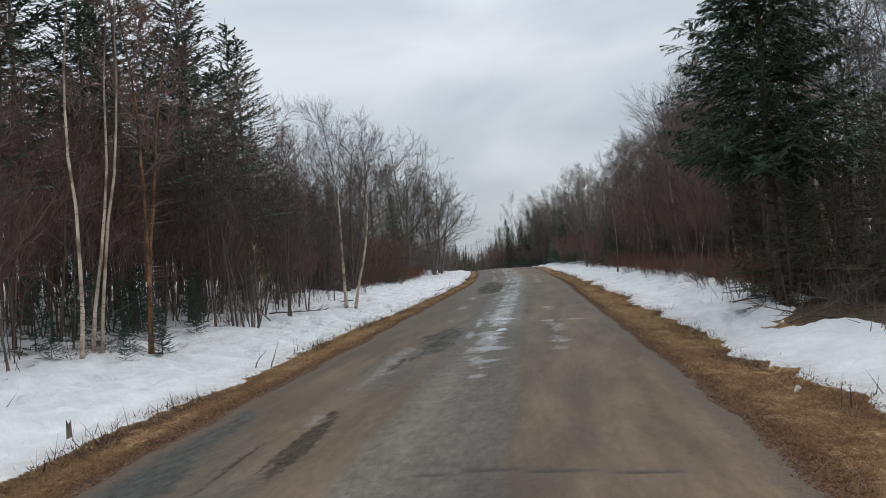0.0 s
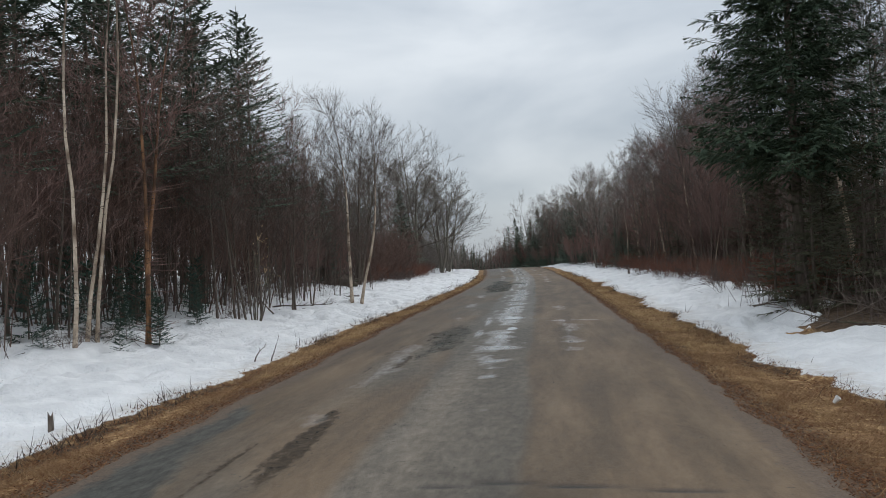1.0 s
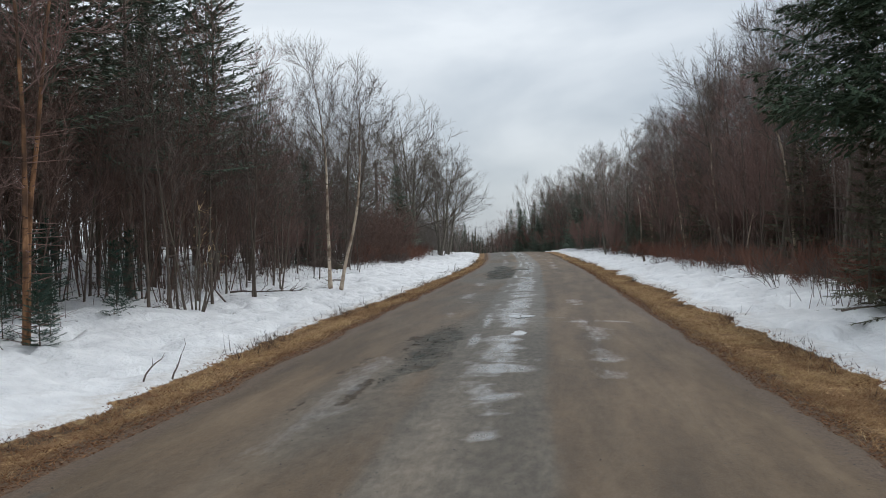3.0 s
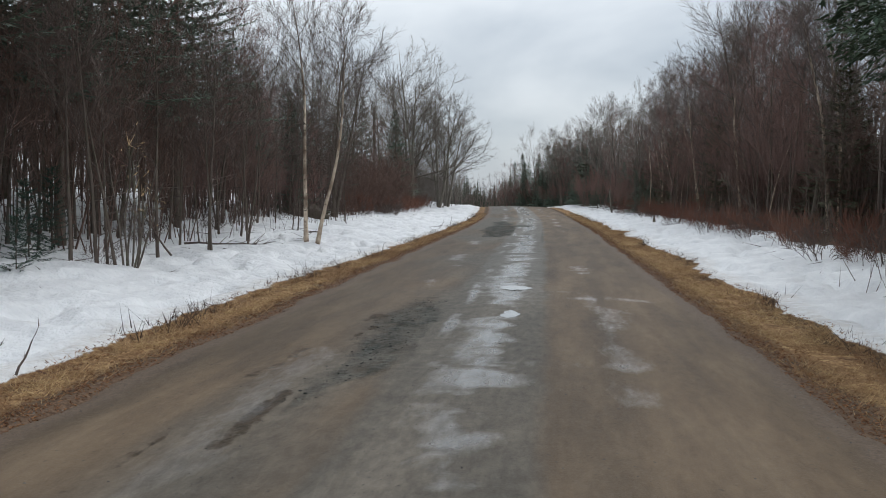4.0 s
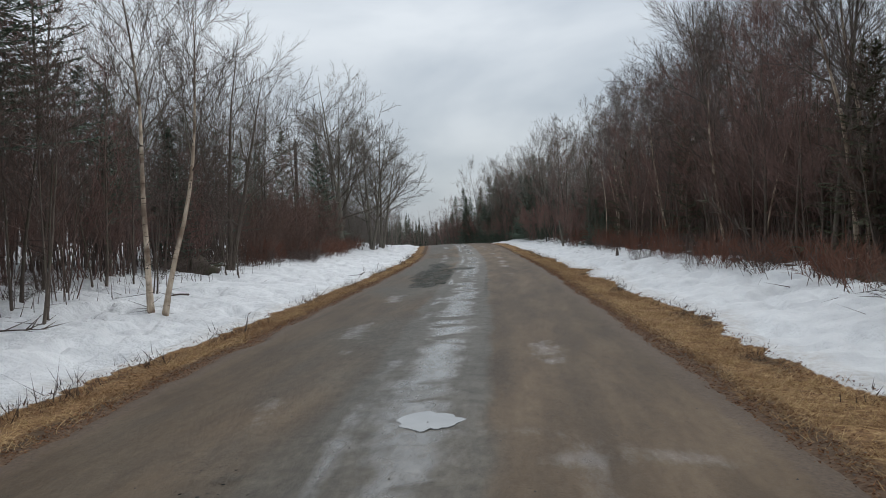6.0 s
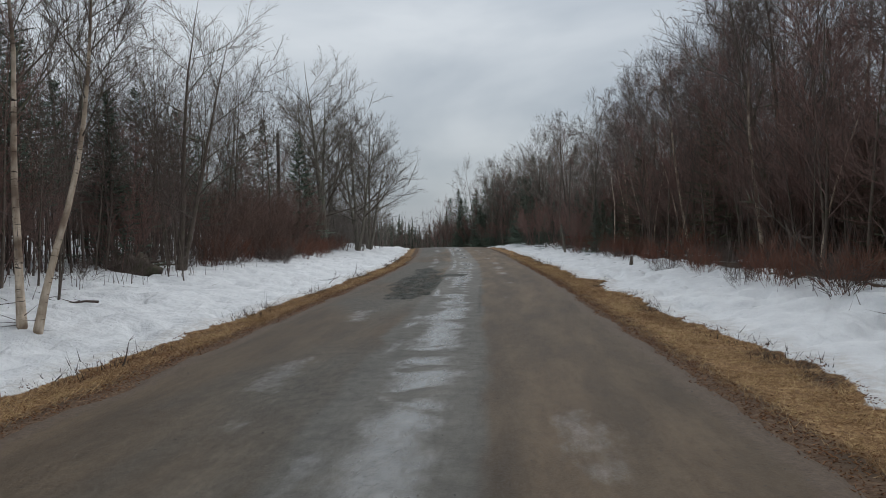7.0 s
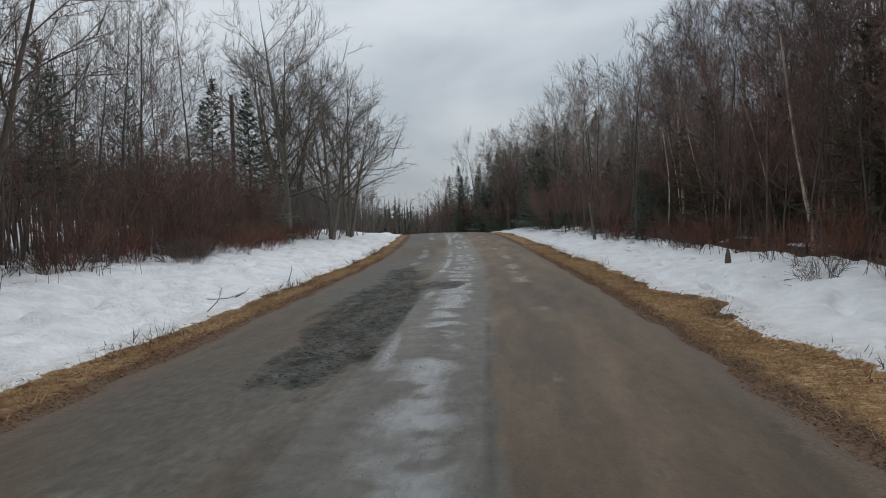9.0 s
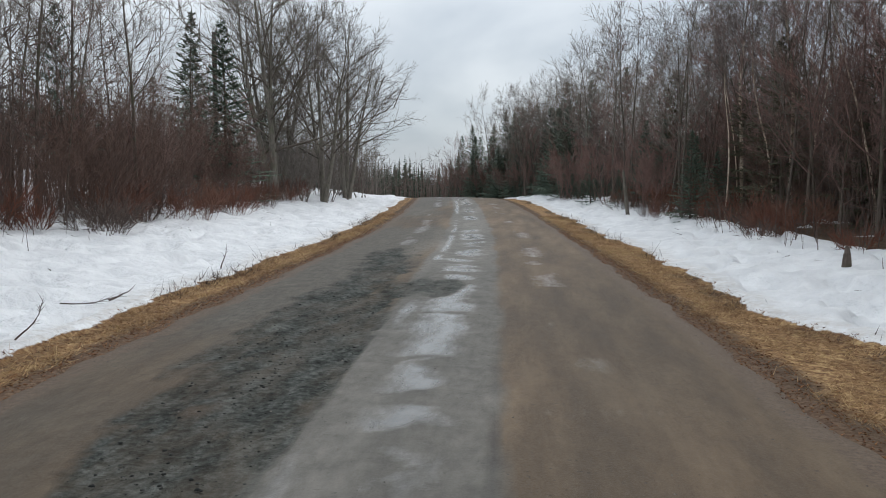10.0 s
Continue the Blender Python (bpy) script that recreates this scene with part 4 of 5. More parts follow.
for x, y, s, tip, way in ((8.7, 36.6, 1.0, 7, 175), (9.2, 37.2, 1.05, 4, 150), (7.1, 53.6, 0.95, 4, 170), (8.6, 56.4, 1.0, 3, 180), (9.4, 58.6, 1.0, 3, 160), (7.1, 63.9, 1.0, 2, 180), (6.6, 67.3, 1.0, 2, 190), (7.8, 46.2, 0.95, 5, 180), (10.5, 33.0, 1.1, 3, 180), (9.6, 26.5, 1.1, 5, 180), (10.6, 28.0, 1.1, 3, 180)):
    plant("birch", rng.randrange(3), x, y, s, rng.uniform(0, 360), tip, way)
scatter("slim_birch", 2, 8, 8.0, 11.5, 42, 76, 0.7, 0.95, 5, 0.9)
scatter("grey_tree", 4, 26, 9.2, 18, 12, 62, 0.9, 1.15, 5, 1.2)
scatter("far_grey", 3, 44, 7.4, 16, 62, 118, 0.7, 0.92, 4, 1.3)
scatter("red_tree", 3, 30, 9.0, 11.5, 38, 84, 0.7, 1.05, 5, 1.1)
scatter("red_tree", 3, 20, 11.0, 15, 44, 84, 0.8, 1.1, 5, 1.1)
scatter("red_tree", 3, 18, 8.3, 11.5, 36, 62, 0.45, 0.68, 5, 0.8)
scatter("alder", 3, 14, 10.2, 13.5, 22, 85, 0.7, 1.15, 6, 0.9)
scatter("brown_alder", 3, 24, 9.6, 13.0, 30, 85, 0.8, 1.25, 6, 0.9)
scatter("grey_tree", 4, 8, 10.5, 13, 46, 60, 0.92, 1.08, 5, 1.1)
scatter("olive_spruce", 2, 14, 9.0, 12.5, 28, 80, 0.7, 1.1, 3, 1.2)
scatter("thicket", 3, 34, 9.2, 13.5, 24, 82, 0.7, 1.1, 4, 1.0)
scatter("sapling", 4, 26, 8.6, 13, 13, 60, 0.7, 1.3, 6, 0.5)
scatter("osier", 3, 9, 6.9, 8.2, 20, 44, 0.55, 1.0, 10, 0.5)
scatter("osier", 3, 34, 7.0, 9.2, 20, 80, 0.5, 1.1, 10, 0.5)
scatter("far_spruce", 3, 20, 12.0, 19, 14, 80, 0.35, 0.6, 2, 1.5)
scatter("far_spruce", 3, 30, 6.6, 9.5, 66, 112, 0.18, 0.42, 2, 0.9, (0.8, 1.1))
scatter("alder", 3, 18, 6.2, 8.5, 70, 115, 0.6, 1.0, 5, 0.9)
scatter("far_spruce", 3, 28, 6.5, 13, 92, 123, 0.35, 0.72, 2, 1.1, (0.8, 1.1))
scatter("far_spruce", 3, 14, 7.8, 12, 96, 121, 0.62, 0.92, 2, 1.3)
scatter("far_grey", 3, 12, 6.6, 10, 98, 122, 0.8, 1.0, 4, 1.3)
scatter("far_red", 3, 22, 6.2, 11, 84, 123, 0.65, 1.0, 4, 0.8)
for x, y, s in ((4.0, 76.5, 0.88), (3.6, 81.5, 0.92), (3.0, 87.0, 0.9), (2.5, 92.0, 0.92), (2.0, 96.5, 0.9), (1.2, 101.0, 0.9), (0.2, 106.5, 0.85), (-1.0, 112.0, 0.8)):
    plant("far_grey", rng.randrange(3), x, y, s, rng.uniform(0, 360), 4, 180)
for x, y, s in ((-7.2, 131.0, 0.85), (-8.4, 130.0, 0.72), (-6.0, 127.0, 0.7), (-4.5, 122.0, 0.75)):
    plant("far_spruce", rng.randrange(3), x, y, s, rng.uniform(0, 360))


def deep_wood(name, u0, u1, y0, y1, stems, seed, thick=0.07):
    """The unlit depth of the wood: uncounted stems and twigs."""
    rg = random.Random(seed)
    w = Wood()
    for i in range(stems):
        y = rg.uniform(y0, y1)
        x = rg.uniform(u0, u1) + float(road_x(y))
        z = ground_z(x, y) - 0.05
        h = rg.uniform(2.0, 6.5)
        p = Vector((x, y, z))
        q = p + Vector((rg.uniform(-0.12, 0.12) * h, rg.uniform(-0.12, 0.12) * h, h))
        w.spike(p, q, rg.uniform(0.35, 1.0) * thick)
        for k in range(8):
            a = p + (q - p) * (rg.uniform(1.7, max(1.8, 0.95 * h)) / h)
            b = a + Vector((rg.uniform(-1, 1), rg.uniform(-1, 1), rg.uniform(-0.1, 0.9))) * rg.uniform(0.5, 1.4)
            w.spike(a, b, 0.02)
    ob = new(name, w.made(name, TWIG_DARK))
    return tagged(ob, "dense dark tangle of bare stems deeper in the wood", "undergrowth", kind="stuff")


deep_wood("undergrowth", -32, -16.5, 8, 100, 2300, 3, 0.05)
deep_wood("undergrowth", 12.0, 32, 8, 130, 3000, 4)
deep_wood("undergrowth", -15.5, -10.8, 38, 66, 380, 8, 0.045)
deep_wood("undergrowth", 10.5, 14, 26, 80, 900, 9)
deep_wood("undergrowth", 7.5, 14, 84, 122, 600, 5)
deep_wood("undergrowth", 5.5, 44, 123, 150, 1000, 6)
deep_wood("undergrowth", -24, -6.5, 98, 150, 700, 7)

# far woods that close the view
w = Wood()
rg = random.Random(8)
for i in range(1100):
    y = rg.uniform(150, 205)
    x = rg.uniform(-75, 25)
    h = 4.4 + 5.6 * rg.random() ** 1.2 * float(vnoise(x * 0.2, y * 0.08, 50))
    z = float(lie(y)) - 0.2
    w.tube([Vector((x, y, z)), Vector((x, y, z + h))], [0.12, 0.02], 3, False)
    for k in range(int(h * 3.5)):
        zz = z + h * (k + 0.6) / (h * 3.5)
        rad = h * 0.24 * (1 - (zz - z) / h) + 0.06
        for m in range(3):
            a = rg.uniform(0, 6.28)
            w.spike(Vector((x, y, zz)), Vector((x + math.cos(a) * rad, y + math.sin(a) * rad, zz - 0.25 * rad)), 0.06 + 0.22 * rad)
tagged(new("far_woods", w.made("far_woods", NEEDLE_FAR)), "distant dark conifer woods on the horizon", "woods", kind="stuff")


# ---- verges: dead grass, weeds, grit ----
def spikes(name, base, tip, radius, material):
    """Many pointed blades in one mesh, from arrays."""
    way = tip - base
    a = np.cross(way, np.array((0.31, 0.17, 1.0)))
    a /= np.linalg.norm(a, axis=1)[:, None] + 1e-9
    b = np.cross(way, a)
    b /= np.linalg.norm(b, axis=1)[:, None] + 1e-9
    rr = radius[:, None]
    v = np.stack([base + a * rr, base + (-0.5 * a + 0.866 * b) * rr, base + (-0.5 * a - 0.866 * b) * rr, tip], 1).reshape(-1, 3)
    k = 4 * np.arange(len(base))[:, None]
    f = np.stack([k + np.array((0, 1, 3)), k + np.array((1, 2, 3)), k + np.array((2, 0, 3))], 1).reshape(-1, 3)
    me = bpy.data.meshes.new(name)
    me.vertices.add(len(v))
    me.vertices.foreach_set("co", v.ravel())
    me.loops.add(f.size)
    me.loops.foreach_set("vertex_index", f.ravel().astype(np.int32))
    me.polygons.add(len(f))
    me.polygons.foreach_set("loop_start", np.arange(0, f.size, 3, dtype=np.int32))
    me.materials.append(material)
    me.update(calc_edges=True)
    return new(name, me)


k = Mat("dead_grass", 0.8, 0.2)
kc = k.mix(k.island(), (0.33, 0.192, 0.088), (0.66, 0.475, 0.25))
sep = k.n.new("ShaderNodeSeparateXYZ")
k.l.new(k.co, sep.inputs["Vector"])
dull = k.math("ADD", k.math("MULTIPLY", k.noise(3.2, 5, 0.7), 0.6), k.math("MULTIPLY", k.noise(0.33, 3, 0.5), 0.4))
dull = k.math("ADD", dull, k.ramp(k.math("MULTIPLY", sep.outputs["Y"], 0.02), (0.2, 0.07), (0.36, 0.0)))
kc = k.mix(k.ramp(dull, (0.44, 0.0), (0.58, 0.74)), kc, (0.15, 0.066, 0.034))
GRASS = k.color(kc).m

rs = np.random.RandomState(21)


def verge_grass(side, n, y0, y1):
    y = y0 + (y1 - y0) * rs.rand(n) ** 1.7
    d = 0.06 + (snow_edge(side, y) - 0.06) * rs.rand(n) ** 0.85
    tuft = fbm(d * 3.0 + side * 7, y * 3.0, 40, 3)
    keep = rs.rand(n) < (step(0.28, 0.55, tuft) + 0.15) * step(0.02, 0.30, d + 0.45 * (fbm(y * 1.1, d, 44, 3) - 0.5)) + 0.05
    bare = (snow_edge(side, y) - d < 0.34) & (fbm(y * 0.9, d * 2 + side, 43, 3) > (np.where(y < 14, 0.36, 0.56) if side < 0 else 0.6))
    keep &= ~(bare & (rs.rand(n) < 0.85))
    y, d, tuft = y[keep], d[keep], tuft[keep]
    x = road_x(y) + side * (HALF + d)
    base = np.stack([x, y, land(x, y)[0] - 0.01], 1)
    az = rs.rand(len(y)) * 2 * np.pi
    el = rs.rand(len(y)) ** 1.9 * 1.0 + 0.02
    ln = (0.045 + 0.13 * rs.rand(len(y))) * (0.5 + 0.9 * tuft)
    tip = base + np.stack([np.cos(az) * np.cos(el), np.sin(az) * np.cos(el), np.sin(el)], 1) * ln[:, None]
    ob = spikes("dead_grass", base, tip, 0.0018 + 0.0024 * rs.rand(len(y)), GRASS)
    tagged(ob, "matted tan dead grass along the road edge", "grass", kind="stuff")


verge_grass(-1, 90000, 4, 75)
verge_grass(1, 140000, 4, 75)


def weeds(side, n, y0, y1, tallest, label):
    """Dry stalks that stand at the edge of the snow."""
    c = y0 + (y1 - y0) * rs.rand(n // 9)
    c = c[fbm(c * 0.5, c * 0 + side, 60, 2) > 0.42]
    n = 9 * len(c)
    y = np.repeat(c, 9) + rs.normal(0, 0.3, 9 * (n // 9))
    d = snow_edge(side, y) + rs.normal(-0.06, 0.11, len(y))
    x = road_x(y) + side * (HALF + d)
    base = np.stack([x, y, land(x, y)[0] - 0.02], 1)
    ln = tallest * (0.2 + 0.8 * np.repeat(rs.rand(n // 9), 9) * rs.rand(len(y)))
    way = np.stack([rs.normal(0, 0.42, len(y)), rs.normal(0, 0.42, len(y)), np.ones(len(y))], 1)
    ob = spikes("dry_weeds", base, base + way * ln[:, None], 0.003 + 0.007 * rs.rand(len(y)) ** 2, STALK)
    tagged(ob, label, "weeds", kind="stuff")


k = Mat("dead_leaves", 0.8, 0.2)
LEAVES = k.color(k.mix(k.island(), (0.085, 0.037, 0.022), (0.30, 0.145, 0.065))).m


def leaf_litter(side, n, y0, y1):
    """Small curled leaves and bits of straw between asphalt and grass."""
    y = y0 + (y1 - y0) * rs.rand(n) ** 1.7
    d = np.where(rs.rand(n) < 0.62, rs.normal(0.16, 0.16, n), snow_edge(side, y) - np.abs(rs.normal(0.0, 0.2, n)) + 0.05)
    x = road_x(y) + side * (HALF + d)
    z = np.where(d < 0.03, -0.058 + lie(y), land(x, y)[0])
    base = np.stack([x, y, z + 0.004], 1)
    az = rs.rand(n) * 6.283
    ln = 0.012 + 0.035 * rs.rand(n)
    tip = base + np.stack([np.cos(az), np.sin(az), 0.15 + 0.5 * rs.rand(n)], 1) * ln[:, None]
    tagged(spikes("leaf_litter", base, tip, 0.003 + 0.005 * rs.rand(n), LEAVES), "curled brown dead leaves at the asphalt edge", "leaves", kind="stuff")


leaf_litter(-1, 24000, 4, 65)
leaf_litter(1, 26000, 4, 65)
k = Mat("weed_stalks", 0.8, 0.2)
STALK = k.color(k.mix(k.island(), (0.028, 0.019, 0.014), (0.075, 0.05, 0.036))).m
weeds(-1, 3800, 4, 75, 0.24, "low dark dead stems along the snow edge")
weeds(1, 2200, 5, 75, 0.2, "low dark dead stems along the snow edge")
weeds(-1, 900, 4, 75, 0.45, "dark dry weed stalks along the snow edge")
weeds(1, 420, 6, 75, 0.42, "dark dry weed stalks along the snow edge")


def litter(name, n, u0, u1, y0, y1, reach, label):
    """Fallen twigs that lie on the snow."""
    y = y0 + (y1 - y0) * rs.rand(n)
    x = road_x(y) + u0 + (u1 - u0) * rs.rand(n)
    base = np.stack([x, y, land(x, y)[0] + 0.015], 1)
    az = rs.rand(n) * 6.28
    ln = reach * (0.15 + 0.85 * rs.rand(n) ** 2)
    x2, y2 = x + np.cos(az) * ln, y + np.sin(az) * ln
    tip = np.stack([x2, y2, land(x2, y2)[0] + 0.03 + 0.25 * ln * rs.rand(n)], 1)
    ob = spikes(name, base, tip, 0.004 + 0.008 * rs.rand(n), TWIG_DARK)
    tagged(ob, label, "twigs", kind="stuff")


litter("fallen_twigs", 220, -14, -6.5, 9, 70, 0.5, "fallen dark twigs scattered over the snow")
litter("fallen_twigs", 260, 6.0, 11, 10, 70, 0.7, "fallen dark twigs scattered over the snow")

# brush: thin leafless shoots that stand in the snow between the trunks
def brush(n, u0, u1, y0, y1, label):
    y = y0 + (y1 - y0) * rs.rand(n)
    x = road_x(y) + u0 + (u1 - u0) * rs.rand(n)
    base = np.stack([x, y, land(x, y)[0] - 0.02], 1)
    ln = 0.3 + 1.5 * rs.rand(n) ** 1.5
    way = np.stack([rs.normal(0, 0.22, n), rs.normal(0, 0.22, n), np.ones(n)], 1)
    tagged(spikes("brush", base, base + way * ln[:, None], 0.006 + 0.006 * rs.rand(n), TWIG_DARK), label, "brush", kind="stuff")


brush(650, -14, -8.2, 10, 60, "thin leafless shoots standing in the snow")
brush(700, 6.2, 11, 9, 24, "thin leafless shoots standing at the wood's edge")
brush(1500, 7.0, 12, 20, 70, "thin leafless shoots standing at the wood's edge")


def grit_stones(n):
    """Loose chips on the road and along its edge."""
    w = Wood()
    rg2 = random.Random(77)
    for i in range(n):
        y = 4.5 + 55 * rg2.random() ** 1.3
        kind = rg2.random()
        u = rg2.choice((-1, 1)) * rg2.gauss(2.95, 0.22) if kind < 0.55 else rg2.gauss(-1.1, 0.5) if kind < 0.85 else rg2.gauss(0.4, 0.6)
        x = u + float(road_x(y))
        d = abs(u) - HALF
        z = (-0.035 + 0.05 * (1 - (u / HALF) ** 2) if d < 0 else ground_z(x, y)) + 0.003
        r0 = 0.003 + 0.009 * rg2.random() ** 2
        c = Vector((x, y, z))
        a = rg2.uniform(0, 6.28)
        ring = [c + Vector((math.cos(a + j * 1.57) * r0 * rg2.uniform(0.6, 1.2), math.sin(a + j * 1.57) * r0 * rg2.uniform(0.6, 1.2), rg2.uniform(-0.2, 0.3) * r0)) for j in range(4)]
        s0 = len(w.v)
        w.v += ring + [c + Vector((0, 0, r0 * 0.8))]
        w.f += [(s0 + j, s0 + (j + 1) % 4, s0 + 4) for j in range(4)]
    return w


k = Mat("road_grit", 0.75, 0.3)
GRIT = k.color(k.mix(k.island(), (0.035, 0.033, 0.03), (0.17, 0.15, 0.13))).m
def asphalt_chunks(n):
    """Crumbled lumps lying in the broken strip and along the mud."""
    w = Wood()
    rg2 = random.Random(78)
    spots = ((-1.1, 42.5, 0.4, 3.4, 10), (-1.4, 48.0, 0.4, 3.0, 6), (-0.75, 40.0, 0.3, 1.5, 4), (-1.0, 16.5, 0.26, 2.6, 6), (-1.12, 20.5, 0.26, 2.4, 5), (-1.43, 8.5, 0.14, 3.0, 3), (-1.95, 40.5, 0.12, 2.5, 4), (0.45, 42.0, 0.22, 2.6, 6), (-1.0, 31.3, 0.08, 0.9, 1), (-1.9, 33.0, 0.1, 0.9, 1))
    pick = [b for b in spots for _ in range(b[4])]
    for i in range(n):
        cu, cy, su, sy, _ = rg2.choice(pick)
        u, y = rg2.gauss(cu, su), rg2.gauss(cy, sy)
        r0 = 0.004 + 0.014 * rg2.random() ** 3
        c = Vector((u + float(road_x(y)), y, -0.048 + 0.05 * (1 - (u / HALF) ** 2)))
        a = rg2.uniform(0, 6.28)
        n_s = 5
        s0 = len(w.v)
        for lev, m, zz in ((0, 1.0, 0.0), (1, 0.75, 0.75)):
            for j in range(n_s):
                t = a + j * 6.283 / n_s
                w.v.append(c + Vector((math.cos(t) * r0 * m * rg2.uniform(0.7, 1.3), math.sin(t) * r0 * m * rg2.uniform(0.7, 1.3), zz * 0.6 * r0 * rg2.uniform(0.7, 1.3))))
        w.f += [(s0 + j, s0 + (j + 1) % n_s, s0 + n_s + (j + 1) % n_s, s0 + n_s + j) for j in range(n_s)]
        w.f.append(tuple(s0 + n_s + j for j in range(n_s)))
    return w


k = Mat("crumbled_asphalt", 0.9, 0.15)
CHUNK = k.color(k.mix(k.island(), (0.010, 0.011, 0.010), (0.06, 0.06, 0.055))).m
tagged(new("asphalt_crumbs", asphalt_chunks(4200).made("asphalt_crumbs", CHUNK)), "crumbled dark asphalt lumps in the broken strip", "rubble", kind="stuff")
tagged(new("road_grit", grit_stones(5000).made("road_grit", GRIT)), "loose dark stone chips on the asphalt", "gravel", kind="stuff")

# ---- puddles ----
k = Mat("puddle_water", 0.03, 0.5)
k.color(k.mix(k.noise(3.0, 3), (0.22, 0.225, 0.225), (0.34, 0.345, 0.345)))
WATER = k.m


def puddle(u, y, a, b, seed):
    """A shallow pool with a ragged shore."""
    rg2 = random.Random(seed)
    bm = bmesh.new()
    x = u + float(road_x(y))
    ring = []
    for j in range(40):
        w = 2 * math.pi * j / 40
        m = 0.95 + 0.22 * math.cos(w - 1.9 * seed) + 0.13 * math.sin(2 * w + 2.4 * seed) + 0.12 * math.sin(3 * w + seed) + 0.06 * math.sin(7 * w + seed) + 0.05 * math.sin(11 * w) + rg2.uniform(-0.06, 0.06)
        ring.append(bm.verts.new((math.cos(w) * a * m, math.sin(w) * b * m, 0)))
    bm.faces.new(ring)
    res = bmesh.ops.extrude_face_region(bm, geom=bm.faces[:])
    bmesh.ops.translate(bm, vec=(0, 0, -0.006), verts=[v for v in res["geom"] if isinstance(v, bmesh.types.BMVert)])
    bmesh.ops.recalc_face_normals(bm, faces=bm.faces[:])
    me = bpy.data.meshes.new("puddle")
    bm.to_mesh(me)
    bm.free()
    me.materials.append(WATER)
    ob = new("puddle", me)
    ob.matrix_basis = pose(x, y, -0.035 + 0.05 * (1 - (u / HALF) ** 2) - 0.009)
    return tagged(ob, "shallow pale puddle in the worn asphalt", "puddle", "puddles on the road")


puddle(0.25, 22.0, 0.27, 0.42, 1)
puddle(0.31, 18.9, 0.14, 0.33, 2)

# ---- pole, stumps, broken wood, litter ----
def rough_post(name, x, y, h, r0, r1, material, label, category, sides=10, jag=0.06, sink=0.15, lean=0.0):
    rg2 = random.Random(name + str(x))
    w = Wood()
    n = 7
    pts = [Vector((lean * i / n * h, 0.3 * lean * i / n * h, -sink + (h + sink) * i / n)) for i in range(n + 1)]
    w.tube(pts, [r0 + (r1 - r0) * i / n + rg2.uniform(-0.04, 0.04) * r0 for i in range(n + 1)], sides, False)
    top = len(w.v) - sides
    for j in range(sides):
        w.v[top + j] = w.v[top + j] + Vector((0, 0, rg2.uniform(-jag, jag)))
    w.v.append(pts[-1] - Vector((0, 0, jag * 0.6)))
    w.f += [(top + j, top + (j + 1) % sides, len(w.v) - 1) for j in range(sides)]
    ob = new(name, w.made(name, material))
    ob.matrix_basis = pose(x, y, ground_z(x, y))
    return tagged(ob, label, category)


rough_post("utility_pole", -17.7, 81.2, 8.5, 0.15, 0.12, POLE_WOOD, "bare weathered wooden pole without wires", "pole", 12, 0.02, 0.3)
rough_post("tree_stump", -5.27, 8.75, 0.24, 0.04, 0.03, BARK_DARK, "small dark broken stump at the snow edge", "stump", 8, 0.05, 0.1)
rough_post("dead_trunk", 3.31, 72.3, 1.7, 0.09, 0.05, BARK_MAPLE, "lichened dead trunk snapped off above roadside snow", "dead tree", 9, 0.22, 0.15, -0.14)
rough_post("tree_stump", 4.55, 52.2, 0.26, 0.10, 0.05, BARK_DARK, "dark broken stump beside the red shrubs", "stump", 10, 0.12)


def broken_sapling(x, y, h, lean):
    """A clump of thin stems, one snapped, with pale splinters and curled leaves at the break."""
    rg2 = random.Random(31)
    root = new("broken_tree")
    ends = []
    for i in range(7):
        w = Wood()
        a = i * 2.4
        tall = h * rg2.uniform(0.55, 1.15)
        pts = line(rg2, Vector((math.cos(a) * 0.12, math.sin(a) * 0.12, -0.1)), Vector((lean + 0.24 * math.cos(a), 0.24 * math.sin(a), 1)).normalized(), tall, 6, 0.11)
        w.tube(pts, [0.021 - 0.002 * j for j in range(7)], 6)
        for j in range(5):
            q, wv = at(pts, rg2.uniform(0.45, 1))
            w.spike(q, q + turned(rg2, wv, 0.6) * rg2.uniform(0.3, 0.9), 0.007)
        part("stem", w.made("stem", BARK_GREY), root)
        ends.append(pts[-1])
    for e in ends[:3]:
        sp = Wood()
        for i in range(16):
            q = e + Vector((rg2.gauss(0.1, 0.16), rg2.gauss(0, 0.12), rg2.gauss(-0.05, 0.22)))
            sp.spray(q, q + Vector((rg2.uniform(-0.02, 0.14), rg2.uniform(-0.06, 0.06), rg2.uniform(-0.08, 0.12))), rg2.uniform(0.006, 0.02), Vector((rg2.uniform(-1, 1), 0.4, 1)))
        for i in range(3):
            sp.spike(e, e + Vector((rg2.uniform(-0.05, 0.14), rg2.uniform(-0.05, 0.05), rg2.uniform(0.1, 0.32))), 0.011)
        part("torn_end", sp.made("torn_end", WOOD_PALE), root, "pale splintered wood and dry leaves")
    root.matrix_basis = pose(x, y, ground_z(x, y))
    tagged(root, "snapped clump of young stems with pale splinters", "broken tree")


broken_sapling(-8.0, 22.2, 2.7, 0.12)


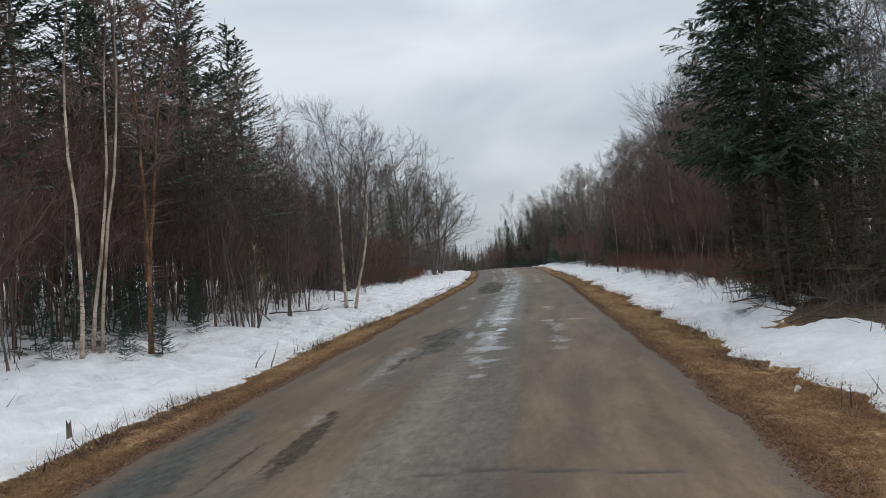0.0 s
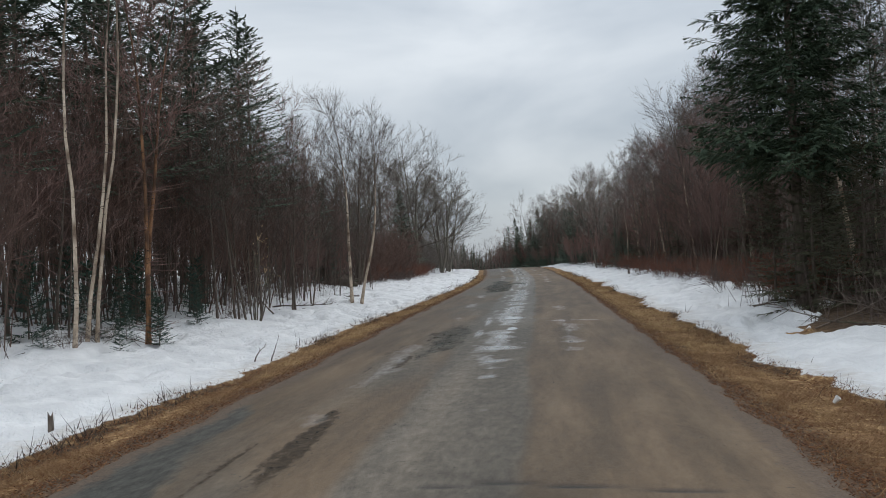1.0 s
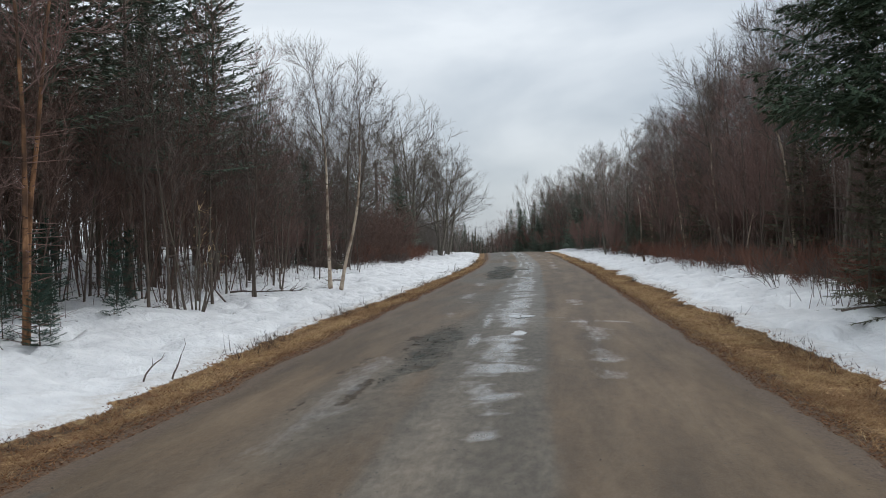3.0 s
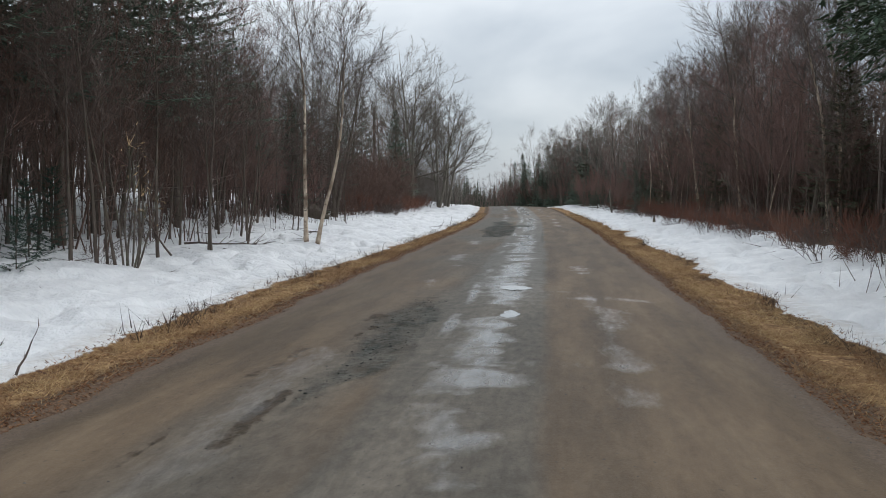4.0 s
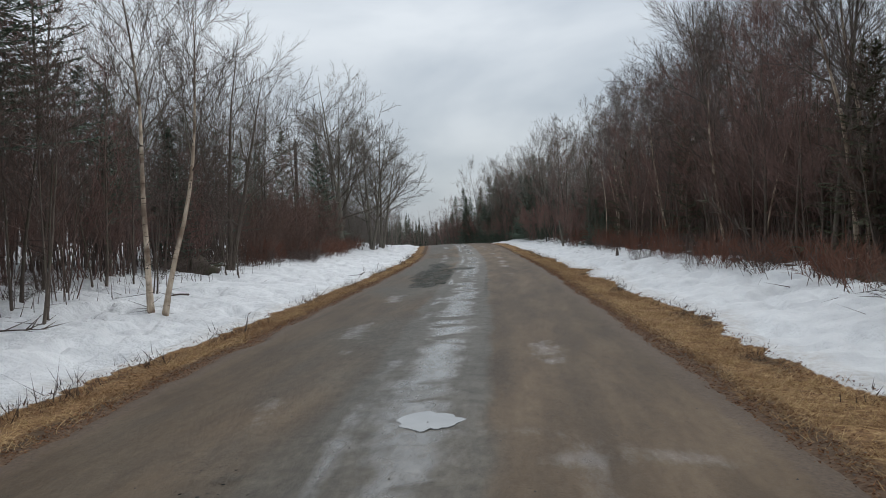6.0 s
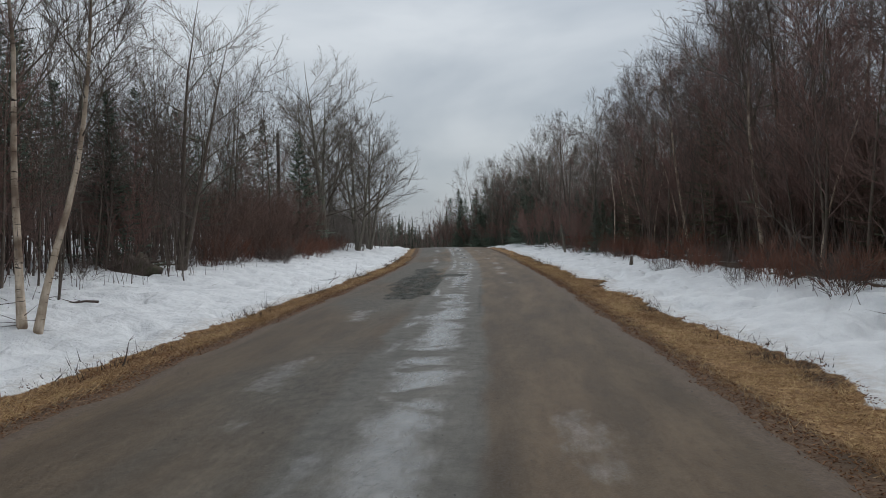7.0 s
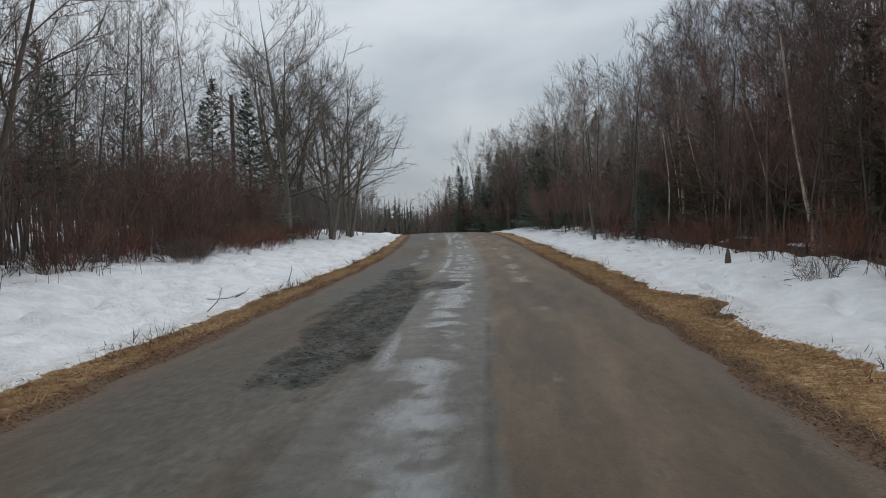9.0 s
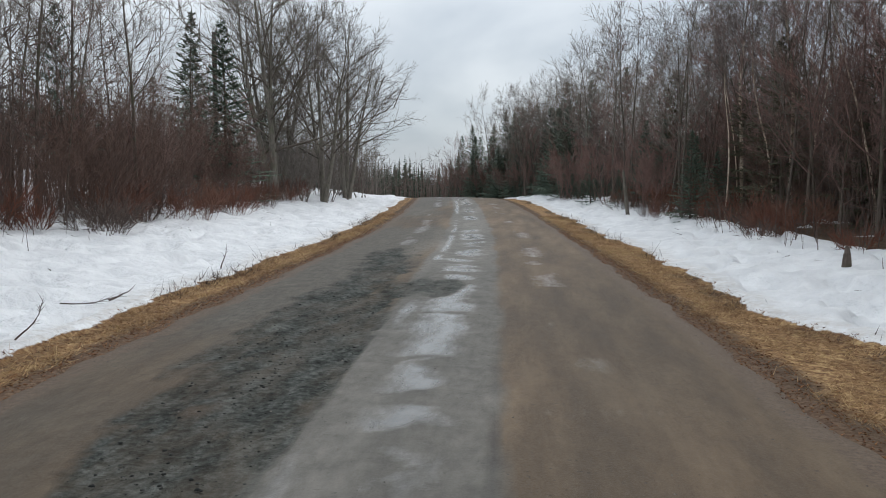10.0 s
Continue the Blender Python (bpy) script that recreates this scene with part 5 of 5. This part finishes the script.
def root_plate(x, y, size):
    """An upturned stump: a lump of soil with broken roots standing out of it."""
    rg2 = random.Random(52)
    w = Wood()
    n, m = 12, 7
    for i in range(m + 1):
        e = -0.4 + 1.97 * i / m
        for j in range(n):
            a = 2 * math.pi * j / n
            r0 = size * (0.42 + 0.13 * math.sin(3 * a + i) + rg2.uniform(-0.06, 0.06))
            w.v.append(Vector((math.cos(a) * math.cos(e) * r0 * 1.25, math.sin(a) * math.cos(e) * r0 * 0.8, math.sin(e) * r0 * 0.8 + 0.05)))
    w.f += [(i * n + j, i * n + (j + 1) % n, (i + 1) * n + (j + 1) % n, (i + 1) * n + j) for i in range(m) for j in range(n)]
    ob = new("upturned_stump", w.made("upturned_stump", BARK_DARK))
    for i in range(12):
        a = rg2.uniform(0, 6.28)
        rt = Wood()
        p = Vector((math.cos(a) * 0.4, math.sin(a) * 0.26, rg2.uniform(0.1, 0.3))) * size
        pts = line(rg2, p, Vector((math.cos(a), math.sin(a) * 0.6, rg2.uniform(-0.1, 0.9))).normalized(), size * rg2.uniform(0.35, 0.8), 4, 0.25)
        rt.tube(pts, [0.035 * size * (1 - j / 4.6) for j in range(5)], 5)
        part("root", rt.made("root", BARK_DARK), ob)
    ob.matrix_basis = pose(x, y, ground_z(x, y))
    tagged(ob, "dark upturned stump with broken roots in snow", "stump")


root_plate(-11.7, 44.3, 1.35)


def branch(x, y, az, length, r0, label, rise=0.12, twigs=9, material=None):
    """A dead branch lying on the ground."""
    rg2 = random.Random(f"{x}{y}")
    w = Wood()
    a = radians(az)
    pts = line(rg2, Vector((0, 0, 0.03)), Vector((math.cos(a), math.sin(a), rise)).normalized(), length, 6, 0.28)
    pts = [Vector((p.x, p.y, max(p.z, 0.02))) for p in pts]
    w.tube(pts, [r0 * (1 - i / 7.2) for i in range(7)], 5)
    ob = new("fallen_branch", w.made("fallen_branch", material or TWIG_DARK))
    for i in range(twigs):
        q, wv = at(pts, rg2.uniform(0.2, 1))
        e = q + turned(rg2, wv, rg2.uniform(0.4, 0.9)) * rg2.uniform(0.15, 0.4) * length * 0.7
        tw = Wood()
        tw.spike(q, Vector((e.x, e.y, abs(e.z))), r0 * 0.45)
        part("twig", tw.made("twig", material or TWIG_DARK), ob)
    ob.matrix_basis = pose(x, y, ground_z(x, y))
    tagged(ob, label, "branch", "fallen branches")


branch(-5.85, 45.5, 60, 0.5, 0.011, "dark fallen branch on the snow", 0.7)
branch(-6.75, 47.8, 10, 0.9, 0.010, "dark fallen branch on the snow", 0.2)
branch(-6.3, 48.2, 40, 0.5, 0.016, "dark fallen branch on the snow", 0.1, 3)
branch(-6.3, 52.2, 80, 0.5, 0.014, "dark fallen branch on the snow", 0.8, 5)
branch(-8.6, 36.2, 200, 1.6, 0.03, "dark fallen branch on the snow")
branch(-8.3, 24.4, 150, 1.9, 0.025, "dark fallen branch on the snow", 0.35)
branch(-9.3, 27.0, 20, 2.2, 0.03, "dark fallen branch on the snow", 0.12)
for i, (x, y, az, ln) in enumerate(((5.2, 15.6, 8, 2.4), (5.9, 15.0, 170, 1.9), (6.4, 16.2, 15, 2.8), (7.0, 15.4, 185, 2.2), (5.0, 19.6, 20, 1.4), (6.6, 13.9, 160, 2.0))):
    branch(x, y, az, ln, 0.02, "dead branches lying across melting snow", 0.08, 14, BARK_DARK)
branch(-4.78, 13.9, 80, 0.55, 0.014, "bare broken shoot at the snow edge", 2.0, 4)
branch(-4.66, 14.4, 60, 0.5, 0.014, "bare broken shoot at the snow edge", 1.6, 2)
branch(-4.85, 29.6, 70, 0.35, 0.014, "bare broken shoot at the snow edge", 2.5, 2)
branch(8.2, 41.5, 155, 2.9, 0.035, "lichen-grey dead tree leaning among birches", 1.3, 22, BARK_GREY)

# a crushed white cup in the grass
bm = bmesh.new()
bmesh.ops.create_cone(bm, cap_ends=False, segments=20, radius1=0.03, radius2=0.042, depth=0.10)
bmesh.ops.solidify(bm, geom=bm.faces[:], thickness=0.003)
bot = bmesh.ops.create_circle(bm, cap_ends=True, segments=20, radius=0.029)
bmesh.ops.translate(bm, vec=(0, 0, -0.047), verts=bot["verts"])
for v in bm.verts:
    v.co.x *= 0.8 + 0.15 * math.sin(40 * v.co.z)
me = bpy.data.meshes.new("paper_cup")
bm.to_mesh(me)
bm.free()
k = Mat("white_paper", 0.5)
k.color(k.mix(k.noise(30, 3), (0.72, 0.72, 0.70), (0.82, 0.82, 0.81)))
me.materials.append(k.m)
cup = new("paper_cup", me)
cup.matrix_basis = pose(3.6, 9.2, ground_z(3.6, 9.2) + 0.05, 25, 30, 10) @ Matrix.Scale(0.8, 4)
tagged(cup, "crushed white paper cup in dead grass", "cup")
